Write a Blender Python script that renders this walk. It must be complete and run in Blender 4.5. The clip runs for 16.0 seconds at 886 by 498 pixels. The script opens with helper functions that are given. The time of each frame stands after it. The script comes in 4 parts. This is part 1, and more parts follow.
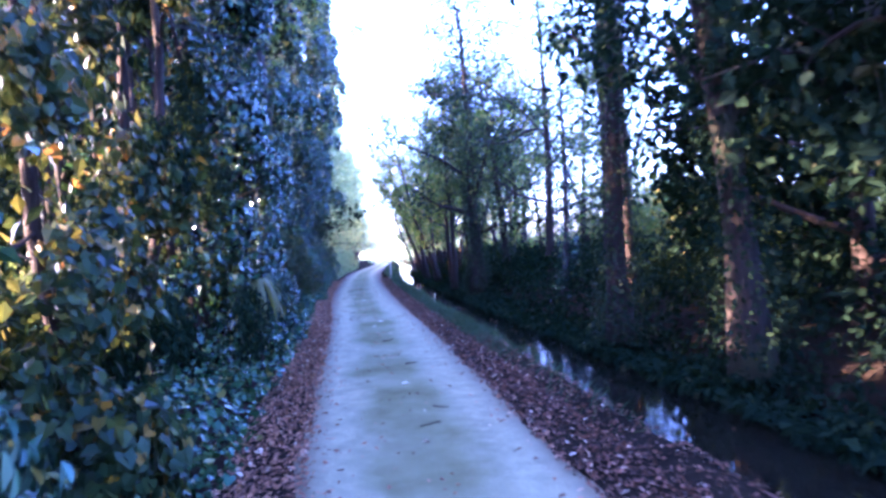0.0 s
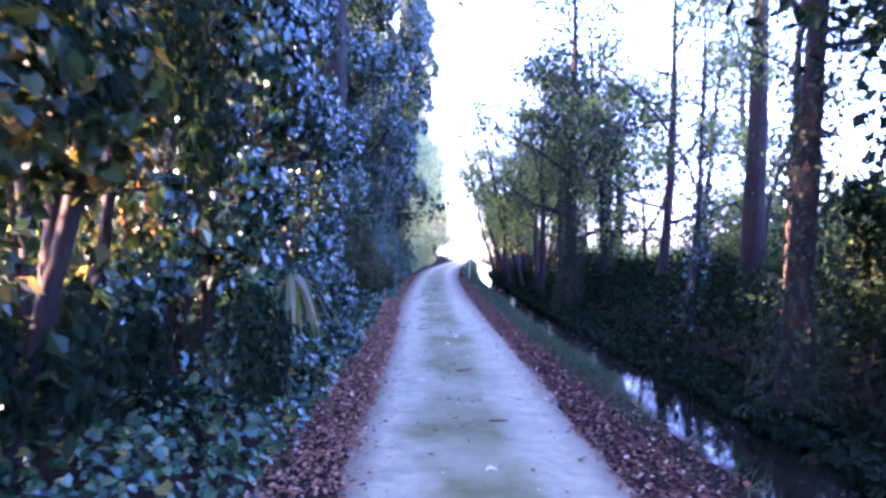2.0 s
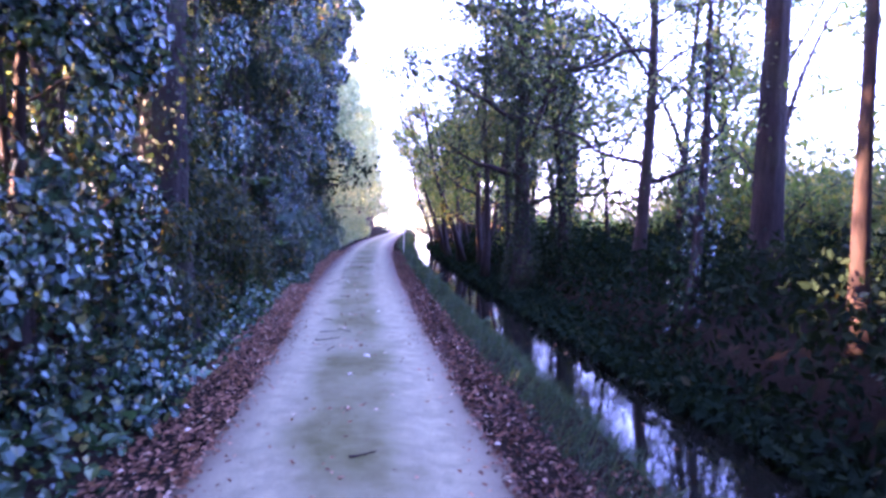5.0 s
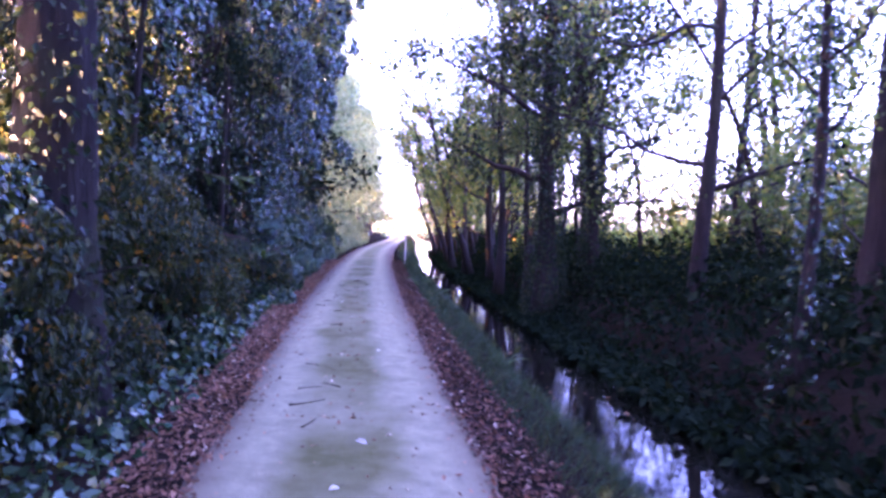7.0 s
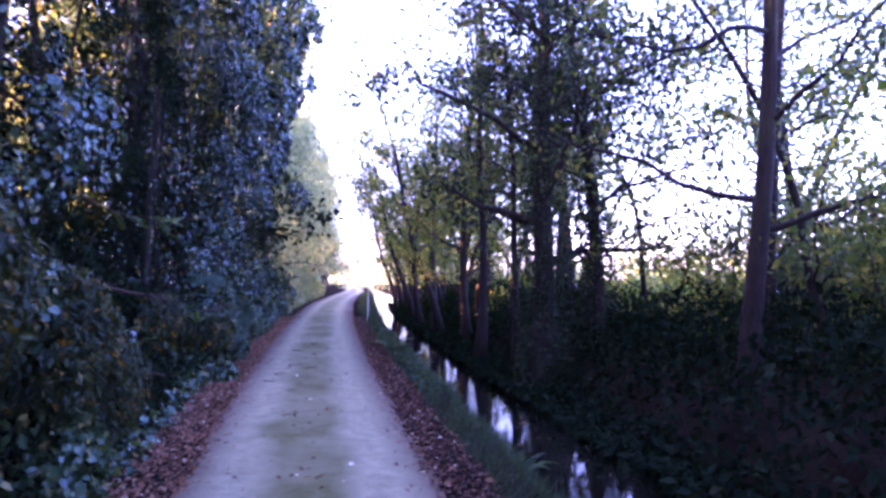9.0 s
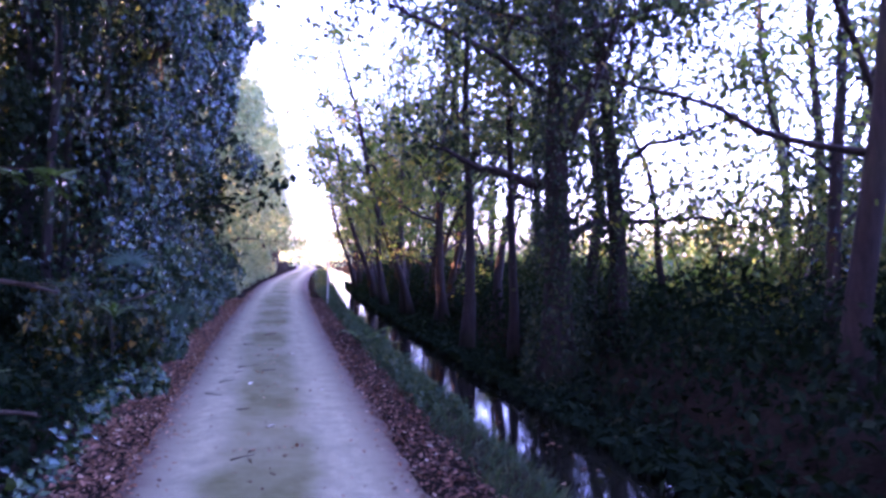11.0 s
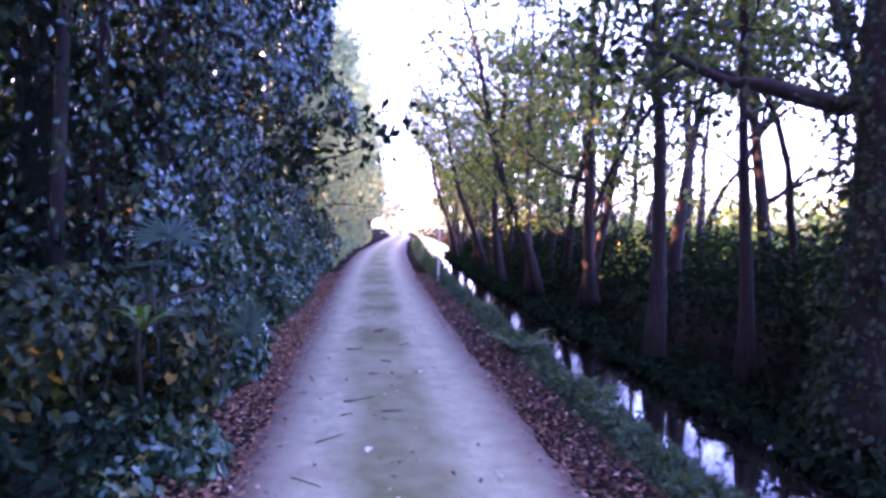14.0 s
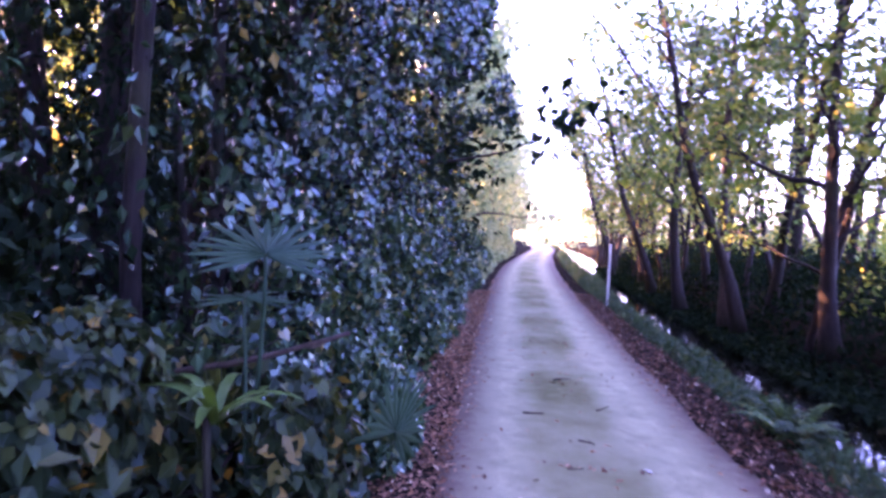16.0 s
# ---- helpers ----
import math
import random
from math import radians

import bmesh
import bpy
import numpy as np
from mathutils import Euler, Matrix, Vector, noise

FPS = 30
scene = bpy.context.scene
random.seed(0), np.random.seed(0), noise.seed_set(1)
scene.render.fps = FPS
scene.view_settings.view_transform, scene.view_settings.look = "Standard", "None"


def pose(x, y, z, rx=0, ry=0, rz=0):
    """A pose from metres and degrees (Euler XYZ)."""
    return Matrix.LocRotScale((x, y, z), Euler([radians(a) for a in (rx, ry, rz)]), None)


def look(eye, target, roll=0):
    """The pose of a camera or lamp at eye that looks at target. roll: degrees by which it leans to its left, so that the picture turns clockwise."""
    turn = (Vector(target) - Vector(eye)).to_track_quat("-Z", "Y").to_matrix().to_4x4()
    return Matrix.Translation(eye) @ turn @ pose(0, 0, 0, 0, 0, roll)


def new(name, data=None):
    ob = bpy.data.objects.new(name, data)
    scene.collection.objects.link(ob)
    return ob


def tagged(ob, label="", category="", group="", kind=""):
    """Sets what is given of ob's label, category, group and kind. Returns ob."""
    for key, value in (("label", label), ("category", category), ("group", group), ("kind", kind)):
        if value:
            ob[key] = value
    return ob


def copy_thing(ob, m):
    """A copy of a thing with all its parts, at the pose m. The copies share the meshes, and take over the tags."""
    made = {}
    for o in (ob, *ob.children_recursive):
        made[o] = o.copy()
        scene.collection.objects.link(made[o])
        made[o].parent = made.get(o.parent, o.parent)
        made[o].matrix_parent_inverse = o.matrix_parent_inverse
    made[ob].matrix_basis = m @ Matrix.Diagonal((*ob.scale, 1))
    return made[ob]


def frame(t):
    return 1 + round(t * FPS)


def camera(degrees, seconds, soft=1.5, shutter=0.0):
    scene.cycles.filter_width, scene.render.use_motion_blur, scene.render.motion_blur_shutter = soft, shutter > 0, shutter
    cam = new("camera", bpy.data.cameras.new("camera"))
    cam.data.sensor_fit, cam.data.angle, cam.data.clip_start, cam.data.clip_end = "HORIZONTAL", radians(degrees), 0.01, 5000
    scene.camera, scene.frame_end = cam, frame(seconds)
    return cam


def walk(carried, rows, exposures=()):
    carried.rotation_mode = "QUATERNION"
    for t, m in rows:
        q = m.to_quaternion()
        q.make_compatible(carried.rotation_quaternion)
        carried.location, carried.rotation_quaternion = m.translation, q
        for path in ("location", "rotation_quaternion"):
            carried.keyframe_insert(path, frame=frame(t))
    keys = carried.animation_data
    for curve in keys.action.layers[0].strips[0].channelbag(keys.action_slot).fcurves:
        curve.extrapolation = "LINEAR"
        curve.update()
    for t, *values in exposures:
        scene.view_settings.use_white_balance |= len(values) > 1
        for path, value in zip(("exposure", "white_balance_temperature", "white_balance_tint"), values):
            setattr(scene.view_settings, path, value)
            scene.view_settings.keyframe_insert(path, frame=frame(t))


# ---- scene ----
cam = camera(68.9, 16.0, soft=3.0, shutter=0.5)
METRES, EYE, TILT, LEAN, TURN = 21.5, 1.55, 0.0, 4.0, 0.0
ROWS = [
    (0.0, 0.0, 0.0, 0.0, -0.0, 0.0, 0.0),
    (0.5, -0.0033, 0.0336, -0.0003, 3.36, -0.65, -2.27),
    (1.0, -0.0115, 0.068, 0.0006, 6.42, 0.24, -3.96),
    (1.5, -0.0141, 0.1002, -0.0, 4.82, 0.51, -2.68),
    (2.0, -0.0169, 0.1326, 0.0008, 6.95, -0.43, -5.21),
    (2.5, -0.0184, 0.1635, 0.0006, 3.57, -2.81, -1.69),
    (3.0, -0.0164, 0.1962, 0.0007, 4.56, -5.67, -4.2),
    (3.5, -0.0194, 0.2266, 0.0015, 2.03, -3.73, -3.51),
    (4.0, -0.0182, 0.2594, 0.0011, 1.43, -3.06, -2.94),
    (6.5, -0.0276, 0.4094, 0.0056, 1.92, -2.18, -6.55),
    (7.0, -0.036, 0.4398, 0.0056, 1.49, -2.14, -4.97),
    (7.5, -0.0417, 0.4723, 0.0056, 5.15, -0.39, -4.16),
    (8.0, -0.0518, 0.5011, 0.0049, 5.31, 2.3, -6.2),
    (8.5, -0.0544, 0.532, 0.005, 2.01, 2.73, -2.95),
    (9.0, -0.059, 0.5601, 0.0057, -2.44, 2.65, -4.39),
    (11.5, -0.0875, 0.7098, 0.0042, -6.97, 0.76, -4.0),
    (12.0, -0.0927, 0.7417, 0.0031, -4.28, 1.48, -3.53),
    (12.5, -0.103, 0.774, 0.0037, 3.17, 0.42, -1.56),
    (13.0, -0.1108, 0.8048, 0.0031, 1.44, 0.11, -3.36),
    (13.5, -0.1152, 0.8346, 0.0027, 2.59, -2.27, -5.47),
    (14.0, -0.1241, 0.8649, 0.0023, 0.96, -2.57, -4.39),
    (14.5, -0.1304, 0.8937, 0.0009, 7.71, -4.77, -4.52),
    (15.0, -0.1441, 0.9215, -0.001, 10.18, -5.09, -2.8),
    (15.5, -0.1544, 0.9503, -0.0015, 11.26, -3.02, -1.78),
    (16.0, -0.1628, 0.9783, -0.0002, 13.13, -2.63, -5.45),
]
BASE = pose(0, 0, EYE, TILT, LEAN, TURN)
walk(cam, [(t, BASE @ pose(METRES * x, METRES * y, METRES * z, 90 + pitch, roll, yaw)) for t, x, y, z, yaw, pitch, roll in ROWS],
     exposures=[(0.0, 5.25, 4420, 62), (2.5, 5.5, 4900, 75), (4.0, 5.42, 5030, 81), (7.0, 5.3, 5300, 94), (9.0, 4.85, 5250, 90), (13.0, 5.12, 5230, 88), (16.0, 5.55, 5500, 94)])

# ---- world and sun ----
SUN_ELEV, SUN_AZ = 10.0, 264.0     # degrees; azimuth clockwise from +y
world = bpy.data.worlds.new("world")
scene.world = world
world.use_nodes = True
wn, wl = world.node_tree.nodes, world.node_tree.links
sky = wn.new("ShaderNodeTexSky")
sky.sky_type = "NISHITA"
sky.sun_disc = False
sky.sun_elevation = radians(SUN_ELEV)
sky.sun_rotation = radians(SUN_AZ)
sky.air_density, sky.dust_density, sky.ozone_density = 0.8, 2.4, 1.0
wn["Background"].inputs["Strength"].default_value = 0.15
wl.new(sky.outputs["Color"], wn["Background"].inputs["Color"])
sun = new("sun", bpy.data.lights.new("sun", "SUN"))
sun.data.energy, sun.data.angle, sun.data.color = 5.0, radians(0.6), (1.0, 0.62, 0.19)
az, el = radians(SUN_AZ), radians(SUN_ELEV)
sun_dir = Vector((math.sin(az) * math.cos(el), math.cos(az) * math.cos(el), math.sin(el)))
sun.matrix_world = look(sun_dir * 60, (0, 0, 0))


# ---- materials ----
def material(name, rough=0.8):
    m = bpy.data.materials.new(name)
    m.use_nodes = True
    p = m.node_tree.nodes["Principled BSDF"]
    p.inputs["Roughness"].default_value = rough
    return m, m.node_tree.nodes, m.node_tree.links, p


def ramp(nodes, stops):
    r = nodes.new("ShaderNodeValToRGB")
    els = r.color_ramp.elements
    while len(els) < len(stops):
        els.new(0.5)
    for e, (pos, col) in zip(els, stops):
        e.position, e.color = pos, (*col, 1)
    return r


def noise_node(nodes, links, scale, detail=5, rough=0.6, coord="Object"):
    tc = nodes.new("ShaderNodeTexCoord")
    n = nodes.new("ShaderNodeTexNoise")
    n.inputs["Scale"].default_value, n.inputs["Detail"].default_value, n.inputs["Roughness"].default_value = scale, detail, rough
    links.new(tc.outputs[coord], n.inputs["Vector"])
    return n


def mix(nodes, links, fac, a, b, kind="MIX"):
    m = nodes.new("ShaderNodeMix")
    m.data_type, m.blend_type = "RGBA", kind
    for sock, val in ((m.inputs[0], fac), (m.inputs[6], a), (m.inputs[7], b)):
        if isinstance(val, (int, float)):
            sock.default_value = val
        elif isinstance(val, tuple):
            sock.default_value = (*val, 1)
        else:
            links.new(val, sock)
    return m.outputs[2]


def bump(nodes, links, p, height, strength, dist=0.02):
    b = nodes.new("ShaderNodeBump")
    b.inputs["Strength"].default_value, b.inputs["Distance"].default_value = strength, dist
    links.new(height, b.inputs["Height"])
    links.new(b.outputs[0], p.inputs["Normal"])


def leaf_material(name, stops, rough=0.35, through_light=0.35, warm=(1.6, 1.5, 0.5), gloss=0.5):
    """Leaves that vary one by one, shiny on top, with light passing through them."""
    m, n, l, p = material(name, rough)
    geo = n.new("ShaderNodeNewGeometry")
    r = ramp(n, stops)
    l.new(geo.outputs["Random Per Island"], r.inputs[0])
    nz = noise_node(n, l, 1.3, 3)
    c = mix(n, l, nz.outputs[0], r.outputs[0], (0.02, 0.03, 0.02), "MIX")
    mm = n.new("ShaderNodeMix")
    mm.data_type = "RGBA"
    mm.inputs[0].default_value = 0.72
    l.new(c, mm.inputs[6])
    l.new(r.outputs[0], mm.inputs[7])
    col = mm.outputs[2]
    l.new(col, p.inputs["Base Color"])
    p.inputs["Specular IOR Level"].default_value = gloss
    p.inputs["Specular Tint"].default_value = (0.68, 1.0, 0.95, 1)
    tr = n.new("ShaderNodeBsdfTranslucent")
    tc = mix(n, l, 1.0, col, warm, "MULTIPLY")
    l.new(tc, tr.inputs["Color"])
    ms = n.new("ShaderNodeMixShader")
    ms.inputs[0].default_value = through_light
    l.new(p.outputs[0], ms.inputs[1])
    l.new(tr.outputs[0], ms.inputs[2])
    l.new(ms.outputs[0], n["Material Output"].inputs["Surface"])
    return m


def bark_material(name, dark, light, moss=0.25):
    m, n, l, p = material(name, 0.9)
    p.inputs["Specular IOR Level"].default_value = 0.2
    tc = n.new("ShaderNodeTexCoord")
    mp = n.new("ShaderNodeMapping")
    mp.inputs["Scale"].default_value = (9, 9, 1.6)
    l.new(tc.outputs["Object"], mp.inputs[0])
    nz = n.new("ShaderNodeTexNoise")
    nz.inputs["Scale"].default_value, nz.inputs["Detail"].default_value, nz.inputs["Roughness"].default_value = 2.2, 8, 0.7
    l.new(mp.outputs[0], nz.inputs["Vector"])
    r = ramp(n, [(0.3, dark), (0.7, light)])
    l.new(nz.outputs[0], r.inputs[0])
    big = noise_node(n, l, 0.9, 3)
    rr = ramp(n, [(0.5, (0, 0, 0)), (0.75, (moss, moss, moss))])
    l.new(big.outputs[0], rr.inputs[0])
    l.new(mix(n, l, rr.outputs[0], r.outputs[0], (0.05, 0.07, 0.025)), p.inputs["Base Color"])
    bump(n, l, p, nz.outputs[0], 0.8, 0.03)
    return m


IVY = leaf_material("ivy_leaf", [(0.0, (0.003, 0.011, 0.006)), (0.45, (0.008, 0.028, 0.014)), (0.88, (0.024, 0.062, 0.027)), (0.97, (0.10, 0.105, 0.03)), (1.0, (0.20, 0.14, 0.03))], 0.2, 0.16, gloss=0.6)
# The yellow leaves and warm transmission also stand in for golden sun flecks.
LAUREL = leaf_material("shrub_leaf", [(0.0, (0.006, 0.016, 0.007)), (0.6, (0.016, 0.034, 0.011)), (0.9, (0.045, 0.066, 0.016)), (1.0, (0.24, 0.15, 0.03))], 0.3, 0.42, warm=(2.2, 1.4, 0.35), gloss=0.22)
OAK = leaf_material("tree_leaf", [(0.0, (0.030, 0.05, 0.022)), (0.5, (0.055, 0.082, 0.03)), (0.85, (0.095, 0.115, 0.035)), (1.0, (0.18, 0.14, 0.045))], 0.55, 0.55, gloss=0.25)
IVY_TREE = leaf_material("ivied_crown_leaf", [(0.0, (0.006, 0.015, 0.008)), (0.6, (0.015, 0.03, 0.014)), (1.0, (0.045, 0.055, 0.02))], 0.5, 0.3, gloss=0.12)
# Sunlight that misses the wood is put into this lighter yellow-green base.
LIGHT_LEAF = leaf_material("sun_tinted_leaf", [(0.0, (0.04, 0.08, 0.015)), (0.6, (0.09, 0.135, 0.024)), (1.0, (0.25, 0.21, 0.045))], 0.55, 0.5, gloss=0.25)
# Haze and glare down the lane are put into this pale leaf colour.
HAZE_LEAF = leaf_material("haze_pale_leaf", [(0.0, (0.16, 0.22, 0.11)), (0.6, (0.27, 0.32, 0.15)), (1.0, (0.42, 0.40, 0.2))], 0.6, 0.5, warm=(1.0, 1.1, 0.7), gloss=0.25)
# Near-black leaf: deep shade is put into its base colour, with no gloss.
SHADE_LEAF = leaf_material("shade_coloured_leaf", [(0.0, (0.003, 0.008, 0.005)), (0.7, (0.006, 0.015, 0.008)), (0.96, (0.014, 0.026, 0.013)), (1.0, (0.035, 0.036, 0.018))], 0.8, 0.2, gloss=0.0)
GRASS = leaf_material("grass_blade", [(0.0, (0.018, 0.042, 0.02)), (0.7, (0.032, 0.068, 0.028)), (1.0, (0.09, 0.1, 0.04))], 0.55, 0.3, gloss=0.25)
DEAD = leaf_material("dead_leaf", [(0.0, (0.07, 0.028, 0.015)), (0.45, (0.17, 0.078, 0.044)), (0.78, (0.29, 0.135, 0.074)), (0.94, (0.40, 0.22, 0.13)), (1.0, (0.60, 0.48, 0.36))], 0.7, 0.15, gloss=0.2)
# A darker copy of dead_leaf: shade on the ditch side put into colour.
DEAD_SHADED = leaf_material("shaded_dead_leaf", [(0.0, (0.04, 0.016, 0.009)), (0.5, (0.095, 0.04, 0.024)), (0.86, (0.18, 0.075, 0.042)), (0.97, (0.33, 0.2, 0.13)), (1.0, (0.5, 0.42, 0.33))], 0.6, 0.1, gloss=0.15)
# A brighter copy of ivy_leaf: sky light near the lane put into colour.
LIT_IVY = leaf_material("lit_ivy_leaf", [(0.0, (0.010, 0.030, 0.015)), (0.5, (0.024, 0.066, 0.029)), (0.92, (0.06, 0.10, 0.038)), (1.0, (0.2, 0.17, 0.045))], 0.2, 0.25, gloss=0.5)
PALM = leaf_material("palm_frond", [(0.0, (0.010, 0.034, 0.018)), (1.0, (0.02, 0.052, 0.026))], 0.5, 0.25, gloss=0.12)
STRAP = leaf_material("strap_leaf", [(0.0, (0.03, 0.075, 0.014)), (0.7, (0.055, 0.11, 0.018)), (1.0, (0.12, 0.14, 0.03))], 0.45, 0.35, gloss=0.3)
STRAP_DRY = leaf_material("dry_strap_leaf", [(0.0, (0.06, 0.085, 0.02)), (0.6, (0.125, 0.125, 0.03)), (1.0, (0.26, 0.18, 0.05))], 0.5, 0.4)
BARK = bark_material("bark", (0.007, 0.0055, 0.005), (0.03, 0.021, 0.017))
# A darker copy of bark: shade on sunless trunks put into its colour.
BARK_SHADED = bark_material("shaded_bark", (0.004, 0.0032, 0.003), (0.02, 0.015, 0.012), 0.5)
BARK_PALE = bark_material("pale_bark", (0.015, 0.012, 0.01), (0.07, 0.053, 0.042), 0.2)
TWIG = bark_material("twig", (0.02, 0.013, 0.01), (0.075, 0.052, 0.036), 0.0)
POST = bark_material("bleached_post_wood", (0.38, 0.36, 0.32), (0.62, 0.60, 0.56), 0.0)


def ground_material():
    m, n, l, p = material("woodland_soil", 0.95)
    p.inputs["Specular IOR Level"].default_value = 0.0
    a = noise_node(n, l, 1.1, 6)
    b = noise_node(n, l, 22, 6, 0.7)
    r = ramp(n, [(0.3, (0.013, 0.011, 0.009)), (0.55, (0.025, 0.020, 0.015)), (0.8, (0.018, 0.021, 0.012))])
    l.new(a.outputs[0], r.inputs[0])
    r2 = ramp(n, [(0.3, (0.55, 0.55, 0.55)), (0.75, (1.25, 1.15, 1.05))])
    l.new(b.outputs[0], r2.inputs[0])
    l.new(mix(n, l, 1.0, r.outputs[0], r2.outputs[0], "MULTIPLY"), p.inputs["Base Color"])
    bump(n, l, p, b.outputs[0], 0.8, 0.04)
    return m


def lane_material():
    """Pale packed gravel with two worn wheel tracks and a mossy middle; UV runs across and along in metres."""
    m, n, l, p = material("packed_gravel", 0.9)
    p.inputs["Specular IOR Level"].default_value = 0.12
    uv = n.new("ShaderNodeUVMap")
    sep = n.new("ShaderNodeSeparateXYZ")
    l.new(uv.outputs[0], sep.inputs[0])
    wob = noise_node(n, l, 0.8, 4, 0.6, "UV")
    fine = noise_node(n, l, 70, 6, 0.75, "UV")
    mid = noise_node(n, l, 6, 6, 0.65, "UV")
    big = noise_node(n, l, 0.55, 4, 0.6, "UV")
    stone = ramp(n, [(0.25, (0.155, 0.147, 0.083)), (0.5, (0.255, 0.244, 0.138)), (0.8, (0.385, 0.368, 0.225))])
    l.new(fine.outputs[0], stone.inputs[0])
    tone = ramp(n, [(0.3, (0.78, 0.76, 0.73)), (0.7, (1.12, 1.11, 1.09))])
    l.new(mid.outputs[0], tone.inputs[0])
    base = mix(n, l, 1.0, stone.outputs[0], tone.outputs[0], "MULTIPLY")
    worn = noise_node(n, l, 2.8, 5, 0.7, "UV")
    blot = ramp(n, [(0.36, (0.82, 0.80, 0.77)), (0.52, (1.0, 1.0, 1.0)), (0.7, (1.07, 1.07, 1.05))])
    l.new(worn.outputs[0], blot.inputs[0])
    base = mix(n, l, 1.0, base, blot.outputs[0], "MULTIPLY")
    # distance from the middle, wobbled
    add = n.new("ShaderNodeMath"); add.operation = "MULTIPLY_ADD"
    l.new(wob.outputs[0], add.inputs[0]); add.inputs[1].default_value = 0.8
    l.new(sep.outputs[0], add.inputs[2])
    sub = n.new("ShaderNodeMath"); sub.operation = "SUBTRACT"
    l.new(add.outputs[0], sub.inputs[0]); sub.inputs[1].default_value = 0.36
    ab = n.new("ShaderNodeMath"); ab.operation = "ABSOLUTE"
    l.new(sub.outputs[0], ab.inputs[0])
    strip = ramp(n, [(0.26, (1, 1, 1)), (0.56, (0, 0, 0))])
    l.new(ab.outputs[0], strip.inputs[0])
    patch = ramp(n, [(0.34, (0.3, 0.3, 0.3)), (0.6, (1, 1, 1))])
    l.new(big.outputs[0], patch.inputs[0])
    moss_f = mix(n, l, 1.0, strip.outputs[0], patch.outputs[0], "MULTIPLY")
    grain = ramp(n, [(0.3, (0.65, 0.65, 0.65)), (0.55, (1, 1, 1))])
    l.new(mid.outputs[0], grain.inputs[0])
    moss_f = mix(n, l, 1.0, moss_f, grain.outputs[0], "MULTIPLY")
    col = mix(n, l, moss_f, base, (0.088, 0.092, 0.026))
    # soil creeping in at both edges
    ab2 = n.new("ShaderNodeMath"); ab2.operation = "ABSOLUTE"
    l.new(sep.outputs[0], ab2.inputs[0])
    edge = ramp(n, [(0.0, (0, 0, 0)), (1.0, (1, 1, 1))])
    mr = n.new("ShaderNodeMapRange")
    mr.inputs["From Min"].default_value, mr.inputs["From Max"].default_value = 0.72, 1.22
    l.new(ab2.outputs[0], mr.inputs["Value"])
    mul = n.new("ShaderNodeMath"); mul.operation = "MULTIPLY"
    l.new(mr.outputs[0], mul.inputs[0]); l.new(mid.outputs[0], mul.inputs[1])
    sc = n.new("ShaderNodeMath"); sc.operation = "MULTIPLY"; sc.use_clamp = True
    l.new(mul.outputs[0], sc.inputs[0]); sc.inputs[1].default_value = 2.5
    col = mix(n, l, sc.outputs[0], col, (0.105, 0.072, 0.048))
    l.new(col, p.inputs["Base Color"])
    bump(n, l, p, fine.outputs[0], 0.5, 0.012)
    return m


def water_material():
    m, n, l, p = material("ditch_water", 0.02)
    p.inputs["Base Color"].default_value = (0.006, 0.006, 0.004, 1)
    p.inputs["IOR"].default_value = 1.33
    a = noise_node(n, l, 7, 3)
    bump(n, l, p, a.outputs[0], 0.05, 0.02)
    return m


SOIL, GRAVEL, WATER = ground_material(), lane_material(), water_material()


# ---- mesh helpers ----
RNG = np.random.default_rng(7)


class Geo:
    """Gathers triangles and quads as arrays."""
    def __init__(self):
        self.v, self.f, self.count = [], [], 0

    def add(self, verts, faces):
        self.v.append(np.asarray(verts, float))
        self.f.append(np.asarray(faces, int) + self.count)
        self.count += len(verts)

    def mesh(self, name, mat, smooth=False):
        me = bpy.data.meshes.new(name)
        if self.count:
            v = np.concatenate(self.v)
            me.vertices.add(len(v))
            me.vertices.foreach_set("co", v.astype(np.float32).ravel())
            loops = np.concatenate([f.ravel() for f in self.f])
            totals = np.concatenate([np.full(len(f), f.shape[1]) for f in self.f])
            starts = np.concatenate([[0], np.cumsum(totals)[:-1]])
            me.loops.add(len(loops))
            me.loops.foreach_set("vertex_index", loops.astype(np.int32))
            me.polygons.add(len(totals))
            me.polygons.foreach_set("loop_start", starts.astype(np.int32))
            me.polygons.foreach_set("use_smooth", np.full(len(totals), smooth))
            me.update(calc_edges=True)
        me.materials.append(mat)
        return me


def part(name, geo, mat, parent, label="", smooth=False):
    ob = new(name, geo.mesh(name, mat, smooth))
    ob.parent = parent
    if label:
        ob["label"] = label
    return ob


